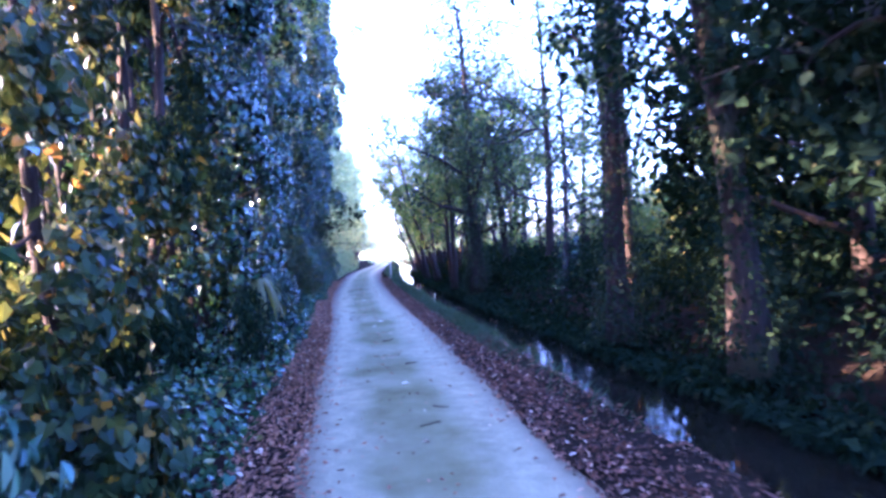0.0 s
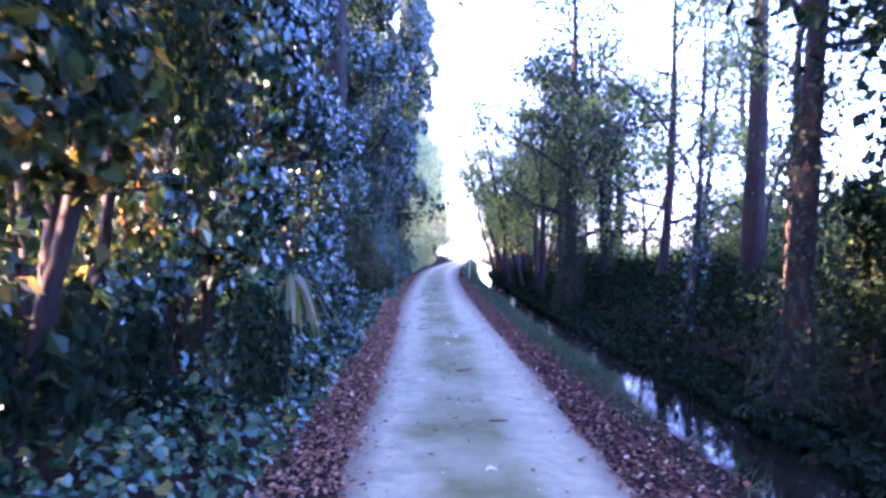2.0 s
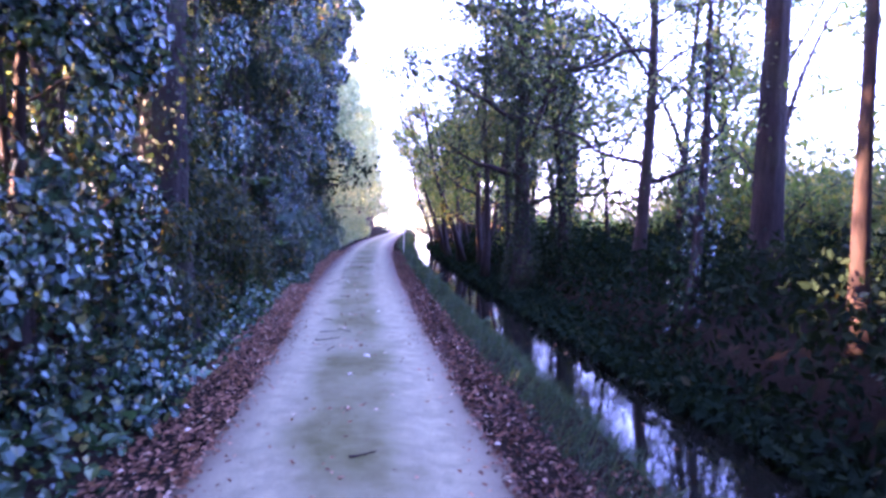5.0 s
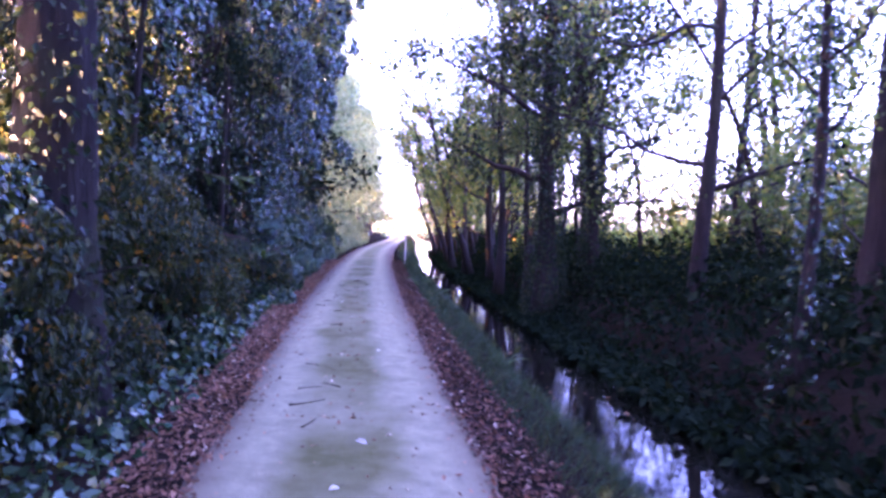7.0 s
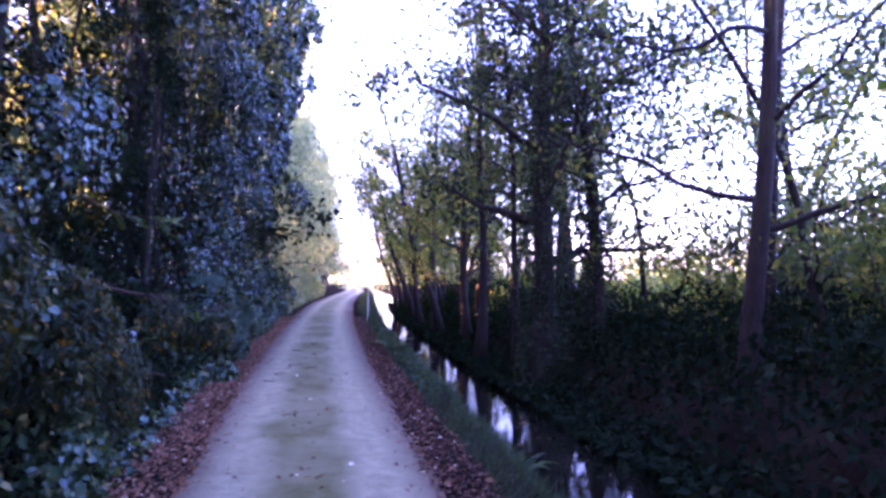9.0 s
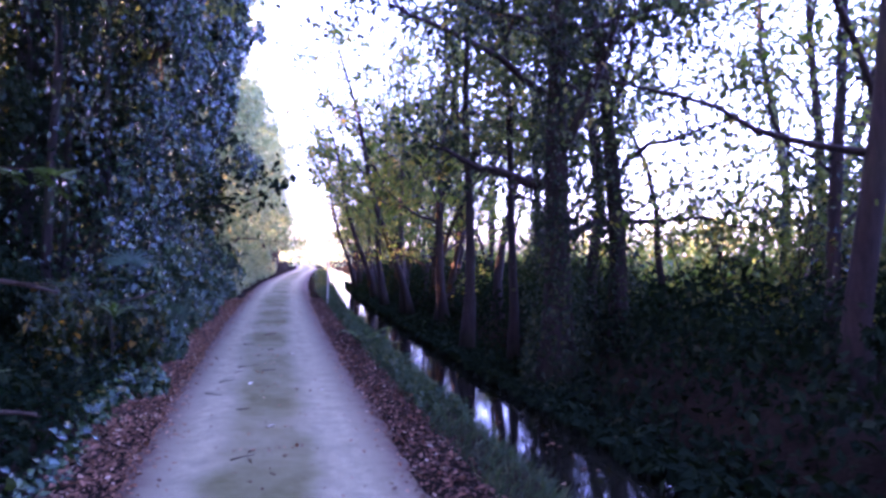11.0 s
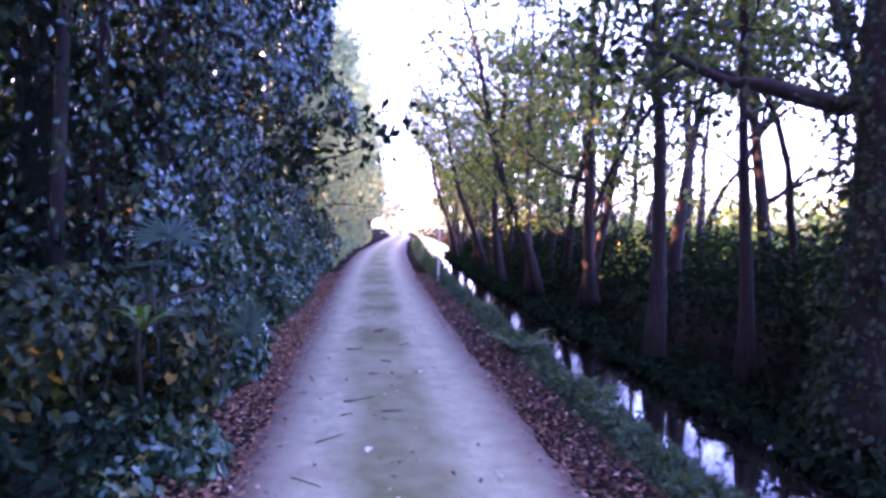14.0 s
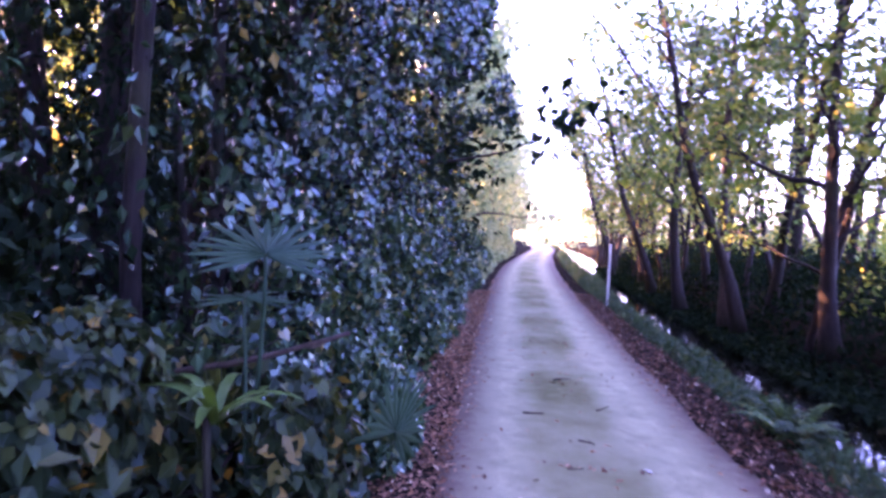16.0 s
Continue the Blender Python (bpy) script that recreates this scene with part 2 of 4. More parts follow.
def tube(geo, pts, radii, sides=7, ridge=0.0):
    """A round tapered limb through the points, closed at its ends."""
    pts = np.asarray(pts, float)
    n = len(pts)
    d = np.gradient(pts, axis=0)
    d /= np.linalg.norm(d, axis=1)[:, None] + 1e-9
    ref = np.where(np.abs(d[:, 2:3]) > 0.9, np.array([[1.0, 0, 0]]), np.array([[0, 0, 1.0]]))
    if (np.abs(d[:, 2]) > 0.9).any():
        ref = np.tile([[1.0, 0.13, 0]], (n, 1))
    a = np.cross(d, ref)
    a /= np.linalg.norm(a, axis=1)[:, None] + 1e-9
    b = np.cross(d, a)
    ang = np.arange(sides) * 2 * np.pi / sides
    r = np.asarray(radii, float)[:, None, None]
    if ridge:
        z = pts[:, 2:3]
        wave = np.sin(7 * ang[None] + 1.3 * np.sin(1.9 * z)) + 0.7 * np.sin(3 * ang[None] + 0.8 * z) + 0.5 * np.sin(11 * ang[None] - 2.3 * z) + 0.4 * np.sin(5 * z + 2 * ang[None])
        r = r * (1 + ridge * wave)[..., None]
    ring = pts[:, None, :] + r * (np.cos(ang)[None, :, None] * a[:, None, :] + np.sin(ang)[None, :, None] * b[:, None, :])
    i, j = np.meshgrid(np.arange(n - 1), np.arange(sides), indexing="ij")
    k = (j + 1) % sides
    q = np.stack([i * sides + j, i * sides + k, (i + 1) * sides + k, (i + 1) * sides + j], -1).reshape(-1, 4)
    geo.add(ring.reshape(-1, 3), q)
    geo.f.append((np.arange(sides)[None, ::-1] + geo.count - n * sides))
    geo.f.append((np.arange(sides)[None, :] + geo.count - sides))


KITE = (np.array([(0, 0, 0), (0.30, 0.42, 0.07), (0, 1, -0.03), (-0.30, 0.42, 0.07)]), np.array([(0, 1, 2), (0, 2, 3)]))
OVAL = (np.array([(0, 0, 0), (0.22, 0.28, 0.06), (0.2, 0.66, 0.05), (0, 1, -0.10), (-0.2, 0.66, 0.05), (-0.22, 0.28, 0.06)]),
        np.array([(0, 1, 2), (0, 2, 3), (0, 3, 4), (0, 4, 5)]))
LOBED = (np.array([(0, 0.1, -0.04), (0.40, -0.05, 0.03), (0.46, 0.44, 0.05), (0, 1.0, -0.06), (-0.46, 0.44, 0.05), (-0.40, -0.05, 0.03)]),
         np.array([(0, 1, 2), (0, 2, 3), (0, 3, 4), (0, 4, 5)]))
CURLED = (np.array([(0, 0, 0), (0.28, 0.35, 0.16), (0.16, 0.8, 0.22), (0, 1, 0.05), (-0.2, 0.75, 0.2), (-0.28, 0.3, 0.10)]),
          np.array([(0, 1, 2), (0, 2, 3), (0, 3, 4), (0, 4, 5)]))
BLADE = (np.array([(-0.03, 0, 0), (0.03, 0, 0), (0.022, 0.55, 0.06), (-0.022, 0.55, 0.06), (0, 1, 0.28)]), np.array([(0, 1, 2), (0, 2, 3), (3, 2, 4)]))


def leaves(geo, pos, size, shape, along=None, face=None, spread=0.6, rng=RNG):
    """Lays leaves at pos; along: the way each one points, face: the way its upper side looks, both loosened by spread."""
    n = len(pos)
    if n == 0:
        return
    al = np.tile([0, 0, -1.0], (n, 1)) if along is None else np.broadcast_to(along, (n, 3))
    fa = np.tile([0, 0, 1.0], (n, 1)) if face is None else np.broadcast_to(face, (n, 3))
    y = al + rng.normal(0, spread, (n, 3))
    y /= np.linalg.norm(y, axis=1)[:, None] + 1e-9
    z = fa + rng.normal(0, spread, (n, 3))
    z -= (z * y).sum(1)[:, None] * y
    z /= np.linalg.norm(z, axis=1)[:, None] + 1e-9
    x = np.cross(y, z)
    tv, tf = shape
    s = np.broadcast_to(size, (n,))[:, None, None]
    w = tv[None] * s
    v = pos[:, None, :] + w[..., 0:1] * x[:, None] + w[..., 1:2] * y[:, None] + w[..., 2:3] * z[:, None]
    f = tf[None] + (np.arange(n) * len(tv))[:, None, None]
    geo.add(v.reshape(-1, 3), f.reshape(-1, tf.shape[1]))


# ---- the plan: the lane's edges and the lie of the land ----
LANE_Y = np.array([-400, -30, -8, 0, 4, 6, 9, 12.5, 16, 20.5, 25.6, 30, 36, 45, 55, 70, 90, 110, 160, 600], float)
LANE_L = np.array([66, 4.6, 0.9, -0.45, -1.1, -1.4, -1.88, -2.4, -2.95, -3.78, -4.58, -5.2, -6.0, -7.1, -8.1, -8.9, -9.8, -12.0, -18, -70], float)
LANE_R = np.array([68, 6.9, 3.1, 1.65, 0.86, 0.62, 0.2, -0.25, -0.8, -1.42, -2.12, -2.68, -3.4, -4.4, -5.3, -6.4, -7.3, -9.2, -15, -67], float)
_yy = np.arange(-60, 165, 0.25)
_k = np.ones(13) / 13
_L = np.convolve(np.pad(np.interp(_yy, LANE_Y, LANE_L), 6, mode="edge"), _k, "valid")
_R = np.convolve(np.pad(np.interp(_yy, LANE_Y, LANE_R), 6, mode="edge"), _k, "valid")


def lane_l(y):
    y = np.asarray(y, float)
    return np.where((y < -58) | (y > 162), np.interp(y, LANE_Y, LANE_L), np.interp(y, _yy, _L))


def lane_r(y):
    y = np.asarray(y, float)
    return np.where((y < -58) | (y > 162), np.interp(y, LANE_Y, LANE_R), np.interp(y, _yy, _R))


def smooth(a, b, x):
    t = np.clip((x - a) / (b - a), 0, 1)
    return t * t * (3 - 2 * t)


WATER_Z = -0.48


def land(x, y):
    """Height of the ground: flat lane, a low bank on one hand, the ditch and its far bank on the other."""
    x, y = np.asarray(x, float), np.asarray(y, float)
    u, v = lane_l(y) - x, x - lane_r(y)
    wob = 0.05 * np.sin(1.7 * y + 0.6 * x) + 0.04 * np.sin(0.63 * y - 1.1 * x)
    left = smooth(0.45, 1.9, u) * (0.42 + wob) + 0.015 * smooth(0, 0.3, u)
    near = 0.02 * smooth(0, 0.3, v) - 0.95 * smooth(0.75 + 0.4 * wob, 1.52 + wob, v)
    far = 1.0 * smooth(3.1 + 2 * wob, 4.1, v) + smooth(3.6, 7, v) * (0.18 + wob)
    return np.where(u > 0, left, np.where(v > 0, near + far, -0.03))


def build_ground():
    ys = np.concatenate([[-400, -120, -60, -30, -20, -14, -10], np.arange(-8, 50, 0.4), np.arange(50, 120, 1.5), [125, 140, 160, 220, 340, 600]])
    offs_l = np.array([-420, -150, -60, -30, -18, -12, -8, -6, -4.5, -3.4, -2.6, -2.1, -1.8, -1.5, -1.2, -0.95, -0.7, -0.5, -0.3, -0.12, 0.0])
    offs_r = np.array([0.0, 0.12, 0.3, 0.5, 0.62, 0.75, 0.9, 1.05, 1.2, 1.35, 1.6, 2.2, 2.8, 3.1, 3.35, 3.6, 3.85, 4.1, 4.6, 5.4, 6.5, 8, 11, 16, 24, 40, 80, 160, 420])
    X = np.concatenate([lane_l(ys)[:, None] + offs_l[None], lane_r(ys)[:, None] + offs_r[None]], 1)
    Y = np.repeat(ys[:, None], X.shape[1], 1)
    Z = land(X + 1e-6, Y)
    nl = len(offs_l)
    Z[:, nl - 1], Z[:, nl] = -0.03, -0.03
    g = Geo()
    ny, nx = X.shape
    i, j = np.meshgrid(np.arange(ny - 1), np.arange(nx - 1), indexing="ij")
    q = np.stack([i * nx + j, i * nx + j + 1, (i + 1) * nx + j + 1, (i + 1) * nx + j], -1).reshape(-1, 4)
    g.add(np.stack([X, Y, Z], -1).reshape(-1, 3), q)
    ob = part("ground", g, SOIL, None, smooth=True)
    tagged(ob, "dark woodland soil with leaf mould along the lane", "ground", kind="structure")


def build_lane():
    ys = np.concatenate([np.arange(-40, 0, 0.5), np.arange(0, 40, 0.12), np.arange(40, 60, 0.5), np.arange(60, 160, 2.0)])
    ts = np.linspace(0, 1, 15)
    prof = 0.035 * (1 - (2 * ts - 1) ** 4) - 0.014 * np.exp(-((ts - 0.22) / 0.1) ** 2) - 0.014 * np.exp(-((ts - 0.78) / 0.1) ** 2)
    L, R = lane_l(ys), lane_r(ys)
    ragl = 0.035 * np.sin(2.1 * ys) + 0.02 * np.sin(5.7 * ys + 1) + 0.012 * np.sin(13.3 * ys)
    ragr = 0.035 * np.sin(1.7 * ys + 2) + 0.02 * np.sin(6.3 * ys) + 0.012 * np.sin(14.1 * ys)
    X = (L - 0.06 + ragl)[:, None] * (1 - ts)[None] + (R + 0.06 + ragr)[:, None] * ts[None]
    Z = np.repeat(prof[None] - 0.012, len(ys), 0) + 0.006 * np.sin(2.1 * ys)[:, None] * np.sin(5 * ts)[None]
    Z[:, 0] = Z[:, -1] = -0.06
    Y = np.repeat(ys[:, None], len(ts), 1)
    g = Geo()
    ny, nx = X.shape
    i, j = np.meshgrid(np.arange(ny - 1), np.arange(nx - 1), indexing="ij")
    q = np.stack([i * nx + j, i * nx + j + 1, (i + 1) * nx + j + 1, (i + 1) * nx + j], -1).reshape(-1, 4)
    g.add(np.stack([X, Y, Z], -1).reshape(-1, 3), q)
    ob = part("road", g, GRAVEL, None, smooth=True)
    me = ob.data
    uvl = me.uv_layers.new(name="UVMap")
    idx = np.empty(len(me.loops), np.int32)
    me.loops.foreach_get("vertex_index", idx)
    mid = (X - (L + R)[:, None] / 2).ravel()
    uvl.data.foreach_set("uv", np.stack([mid[idx], Y.ravel()[idx]], -1).astype(np.float32).ravel())
    tagged(ob, "pale packed gravel lane with a mossy middle strip", "lane", kind="structure")


def build_water():
    ys = np.concatenate([np.arange(-40, 60, 1.0), np.arange(60, 160, 4.0)])
    g = Geo()
    X = np.stack([lane_r(ys) + 0.7, lane_r(ys) + 4.2], 1)
    V = np.stack([X, np.repeat(ys[:, None], 2, 1), np.full(X.shape, WATER_Z)], -1).reshape(-1, 3)
    i = np.arange(len(ys) - 1) * 2
    g.add(V, np.stack([i, i + 1, i + 3, i + 2], -1))
    ob = part("water", g, WATER, None)
    tagged(ob, "still dark water standing in the ditch", "water", kind="structure")


build_ground()
build_lane()
build_water()


# ---- trees and shrubs ----
def thing(name, m, label, category, group="", kind=""):
    e = new(name)
    e.matrix_basis = m
    return tagged(e, label, category, group, kind)


def wander(start, way, length, n, wobble, rng, lift=0.0):
    p = [np.array(start, float)]
    d = np.array(way, float)
    d /= np.linalg.norm(d)
    for _ in range(n):
        d = d + rng.normal(0, wobble, 3) + np.array([0, 0, lift])
        d /= np.linalg.norm(d)
        p.append(p[-1] + d * length / n)
    return np.array(p)


def make_tree(name, m, seed, height, radius, crown_from, crown_r, n_leaves, leaf=0.075, lean=(0, 0), limbs=9, bark=BARK, leafmat=OAK, ivy=0, ivy_top=0.6, ivy_deep=0.16, ivymat=IVY,
              label="", category="tree", group="", shape=KITE, wob=0.04):
    """A tapered trunk, limbs with twigs and a crown of single leaves held in loose clumps round the twigs."""
    rng = np.random.default_rng(seed)
    top = thing(name, m, label, category, group)
    g = Geo()
    trunk = wander((0, 0, -0.25), (lean[0], lean[1], 1), height * 0.93, 9, wob, rng, 0.07)
    k = np.linspace(0, 1, 10)
    rad = radius * (1 - 0.82 * k)
    rad[0] *= 1.55
    rad[1] *= 1.04
    rings, ridge = (70, 0.035) if radius > 0.25 else ((36, 0.03) if radius > 0.145 else (22, 0.0))
    fine = np.linspace(0, 1, rings)
    tp = np.stack([np.interp(fine, k, trunk[:, c]) for c in range(3)], 1)
    tr = np.interp(fine, k, rad) * (1 + rng.normal(0, 0.05 if rings == 22 else 0.012, rings))
    tube(g, tp, tr, {22: 9, 36: 14, 70: 36}[rings], ridge)
    part("trunk", g, bark, top, smooth=True)
    tips, ways = [], []
    for i in range(limbs):
        h = crown_from + (0.96 - crown_from) * (i + rng.random()) / limbs
        base = np.array([np.interp(h, k, trunk[:, c]) for c in range(3)])
        r0 = float(np.interp(h, k, rad)) * rng.uniform(0.35, 0.6)
        a = i * 2.4 + rng.uniform(-0.5, 0.5)
        out = crown_r * rng.uniform(0.55, 1.15) * (1.15 - 0.55 * (h - crown_from) / (1 - crown_from))
        way = np.array([math.cos(a), math.sin(a), rng.uniform(0.25, 0.95)])
        lg = Geo()
        path = wander(base, way, out * 1.25, 7, 0.24, rng, 0.03)
        tube(lg, path, np.linspace(r0, max(0.008, r0 * 0.18), 8), 4)
        for j in range(6):
            q = rng.uniform(0.25, 1.0)
            s = np.array([np.interp(q * 7, np.arange(8), path[:, c]) for c in range(3)])
            w2 = way + rng.normal(0, 0.8, 3)
            tw = wander(s, w2, out * rng.uniform(0.25, 0.55), 4, 0.22, rng)
            tube(lg, tw, np.linspace(max(0.007, r0 * 0.28), 0.004, 5), 3)
            for c in (2, 3, 4):
                tips.append(tw[c])
                ways.append(tw[c] - tw[c - 1])
        part("limb", lg, bark, top, smooth=True)
    tips = np.array(tips)
    pick = rng.integers(0, len(tips), n_leaves)
    sig = crown_r * 0.13
    pos = tips[pick] + rng.normal(0, 1, (n_leaves, 3)) * np.array([sig, sig, sig * 0.7])
    cg = Geo()
    leaves(cg, pos, leaf * rng.uniform(0.6, 1.35, n_leaves), shape, along=(0, 0, -0.5), face=(0, 0, 0.6), spread=0.8, rng=rng)
    part("crown", cg, leafmat, top)
    if ivy:
        ig = Geo()
        n = ivy
        hh = rng.random(n) ** 1.25 * ivy_top
        c = np.stack([np.interp(hh, k, trunk[:, q]) for q in range(3)], 1)
        a = rng.random(n) * 2 * np.pi
        lump = 1 + 0.9 * np.clip(np.sin(9 * hh * 2 + 2 * a + seed) + 0.6 * np.sin(23 * hh - 3 * a), 0, 2)
        rr = np.interp(hh, k, rad) + 0.05 + rng.random(n) * ivy_deep * lump
        o = np.stack([np.cos(a), np.sin(a), np.zeros(n)], 1)
        leaves(ig, c + o * rr[:, None], 0.085 * rng.uniform(0.6, 1.3, n), KITE, along=np.array([0, 0, -0.8]) + o * 0.4, face=o, spread=0.5, rng=rng)
        part("ivy", ig, ivymat, top, "dark glossy ivy climbing the trunk")
    return top


def make_ivy_wall(m, seed, length, height, depth, n_leaves, leaf=0.08, stems=4, mat=IVY, shape=LOBED, label="", name="ivy_clad_tree", category="tree", start=0.0, gaps=0.25, bulge=0.5, bark=BARK, over=0.05, inner=0.16, lobe=1.0, deep=0.3, window=None):
    """A trunk group wholly hung with ivy: a ragged upright face made of many leafy lobes with dark gaps between them. Local +x faces the lane."""
    rng = np.random.default_rng(seed)
    top = thing(name, m, label, category)
    for i in range(stems):
        sg = Geo()
        y = (i + 0.5 + rng.uniform(-0.3, 0.3)) / stems * length - length / 2
        pth = wander((rng.uniform(-depth * 0.9, -depth * 0.25), y, -0.3), (rng.normal(0, 0.05), rng.normal(0, 0.06), 1), height * rng.uniform(0.8, 1.0), 8, 0.06, rng, 0.02)
        r0 = rng.uniform(0.05, 0.14) * 0.55
        tube(sg, pth, np.linspace(r0, r0 * 0.3, 9), 7)
        for j in range(4):
            q = rng.integers(2, 8)
            bp = wander(pth[q], (rng.uniform(0.1, 1), rng.normal(0, 0.6), rng.uniform(-0.1, 0.7)), depth * rng.uniform(0.6, 1.1), 4, 0.2, rng)
            tube(sg, bp, np.linspace(r0 * 0.3, 0.006, 5), 5)
        part("stem", sg, bark, top, smooth=True)
    lobes = int(length * height * 2.4)
    lz = start + (height - start) * rng.random(lobes) ** 1.6
    ly = (rng.random(lobes) - 0.5) * length * 1.12
    prof = bulge * np.sin(np.clip(lz / height, 0, 1) * 2.6 + 0.35) + 0.16 * np.sin(2.3 * ly + seed) + 0.2 * np.sin(1.3 * lz + 1.7 * ly + seed) + over * np.clip(lz - 2.6, 0, 9)
    lx = prof - np.abs(rng.normal(0, deep, lobes)) + 0.05
    keep = rng.random(lobes) > gaps
    if window:
        keep &= (lz < window[0]) | (lz > window[1]) | (rng.random(lobes) < 0.12)
    lx, ly, lz = lx[keep], ly[keep], lz[keep]
    lr = lobe * rng.uniform(0.18, 0.46, len(lx)) * (1 + 0.06 * np.clip(lz - 2, 0, 8))
    lx = lx + np.where(rng.random(len(lx)) < 0.2, rng.uniform(0.1, 0.85, len(lx)), 0.0) * (lz > 2.5)
    w = lr ** 2 / (lr ** 2).sum()
    pick = rng.choice(len(lx), n_leaves, p=w)
    d = rng.normal(0, 1, (n_leaves, 3))
    d[:, 0] = np.abs(d[:, 0]) * 0.9 - 0.25
    d /= np.linalg.norm(d, axis=1)[:, None]
    rad = lr[pick] * rng.random(n_leaves) ** 0.4
    pos = np.stack([lx[pick], ly[pick], lz[pick]], 1) + d * rad[:, None] * np.array([0.8, 1.0, 1.15])
    ok = pos[:, 2] > 0.02
    g = Geo()
    for some, form, grow in ((ok & (pos[:, 2] < 3.4), shape, 1.0), (ok & (pos[:, 2] >= 3.4), KITE, 1.25)):
        leaves(g, pos[some], grow * leaf * (1 + 0.09 * np.clip(pos[some, 2] - 3, 0, 8)) * rng.uniform(0.55, 1.3, some.sum()), form,
               along=np.array([0.15, 0, -0.9]), face=d[some] * 0.7 + np.array([0.4, 0, 0.45]), spread=0.52, rng=rng)
    part("foliage", g, mat, top)
    # the inner foliage behind the face
    ni = int(n_leaves * inner)
    pi = np.stack([-depth * rng.random(ni) ** 0.8, (rng.random(ni) - 0.5) * length * 1.05, start + (height - start) * rng.random(ni)], 1)
    pi[:, 0] += bulge * 0.4
    gi = Geo()
    leaves(gi, pi, leaf * 1.5 * rng.uniform(0.7, 1.3, ni), KITE, spread=0.8, rng=rng)
    part("inner_foliage", gi, mat, top)
    return top


def left_pose(y, u, z=None, turn=0.0):
    x = float(lane_l(y)) - u
    slope = math.degrees(math.atan2(float(lane_l(y + 1) - lane_l(y - 1)), 2.0))
    return pose(x, y, float(land(x, y)) if z is None else z, 0, 0, -slope + turn)


# the ivy-hung trees and tall shrubs beside the lane
IVY_LABEL = "tall tree wholly hung with dark glossy ivy beside lane"
SHRUB_LABEL = "tall evergreen shrub with yellowing leaves beside lane, sun flecks partly in their colour"
y = -3.0
i = 0
while y < 8.6:
    # Every third shrub takes near-black leaves to put shade contrast into the hedge.
    make_ivy_wall(left_pose(y, 1.15), 100 + i, 2.3, 8.5, 1.6, 11000, 0.09, 3, (IVY, LAUREL, SHADE_LEAF)[i % 3], OVAL if i % 2 else LOBED, SHRUB_LABEL, "tall_shrub", "shrub", gaps=0.48, bulge=0.35, inner=0.12, deep=0.5)
    y += 1.9
    i += 1
for y, h, u, n in ((9.9, 6.5, 1.0, 11500), (11.5, 5.2, 0.95, 10500), (12.9, 1.9, 1.05, 6000), (14.3, 1.7, 1.0, 9000), (16.3, 2.0, 1.1, 9000)):
    make_ivy_wall(left_pose(y, u), 200 + int(y * 10), 2.3, h, 1.2, n, 0.068, 3, IVY if y < 13 else LAUREL, LOBED if y < 13 else OVAL, "low bushy shrub with mixed green leaves on the bank", "shrub", "shrub", gaps=0.2, bulge=0.25)
for j, y in enumerate((9.6, 11.6, 15.8)):
    make_ivy_wall(left_pose(y, 2.2), 230 + j, 2.5, 9.5, 1.6, 11000, 0.10, 3, LAUREL, OVAL, SHRUB_LABEL, "tall_shrub", "shrub", gaps=0.45, bulge=0.3, start=0.6, deep=0.5)
y, i = 17.9, 0
while y < 38:
    # Walls of the hollow take near-black leaves, canopy shade put into their colour.
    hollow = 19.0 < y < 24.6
    make_ivy_wall(left_pose(y, 3.2 if hollow else 1.35), 300 + i, 2.3, 15.0, 1.9, 8000 if hollow else (16500 if y < 28 else 8000), (0.085 if hollow else 0.072) if y < 28 else 0.11, 3, SHADE_LEAF if hollow else IVY,
                  LOBED if y < 28 else KITE, IVY_LABEL, gaps=0.4 if y < 22 else 0.3, bulge=0.6, window=(4.3, 6.4) if 21.0 < y < 24.6 else None, inner=0.45 if 24.6 < y < 28 else 0.16, bark=BARK_SHADED, over=0.26 if hollow else (0.10 if y < 25 else 0.13), deep=0.45 if y < 25 else 0.3)
    y += 1.9
    i += 1
y = 39.8
rng = np.random.default_rng(19)
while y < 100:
    make_ivy_wall(left_pose(y, 3.4 + rng.uniform(-0.5, 0.9)), 400 + int(y), 5.0, rng.uniform(11, 17), 2.4, 3000, 0.26, 3, HAZE_LEAF, KITE, "tall roadside tree, yellow-green with haze put into its pale leaf colour",
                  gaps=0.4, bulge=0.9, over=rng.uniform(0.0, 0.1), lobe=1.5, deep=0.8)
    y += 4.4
pale = [make_tree("tree", left_pose(39.2 + 3.6 * k, 1.9), 500 + k, (16, 14, 18)[k], 0.17, 0.06, 2.9, 4800, 0.22, limbs=15, leafmat=HAZE_LEAF, bark=BARK_PALE, label="yellow-green tree beside the lane, haze put into its pale leaf colour",
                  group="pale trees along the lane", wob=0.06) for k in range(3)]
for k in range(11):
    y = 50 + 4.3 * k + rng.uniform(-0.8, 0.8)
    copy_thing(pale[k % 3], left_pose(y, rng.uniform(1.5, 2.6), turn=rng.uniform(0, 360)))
for k, y in enumerate((17.6, 24.9, 26.7, 28.6, 30.5, 32.5, 34.5)):
    make_ivy_wall(left_pose(y, 0.92), 280 + k, 2.3, (1.5, 1.1, 1.6, 1.9, 1.4, 1.7, 1.5)[k], 0.9, 6500 if k < 4 else 4000, 0.07 if k < 4 else 0.09, 2, LIT_IVY, LOBED,
                  "thick glossy ivy spilling down to the lane edge", "ivy_mound", "ivy", gaps=0.2, bulge=0.22, deep=0.2)
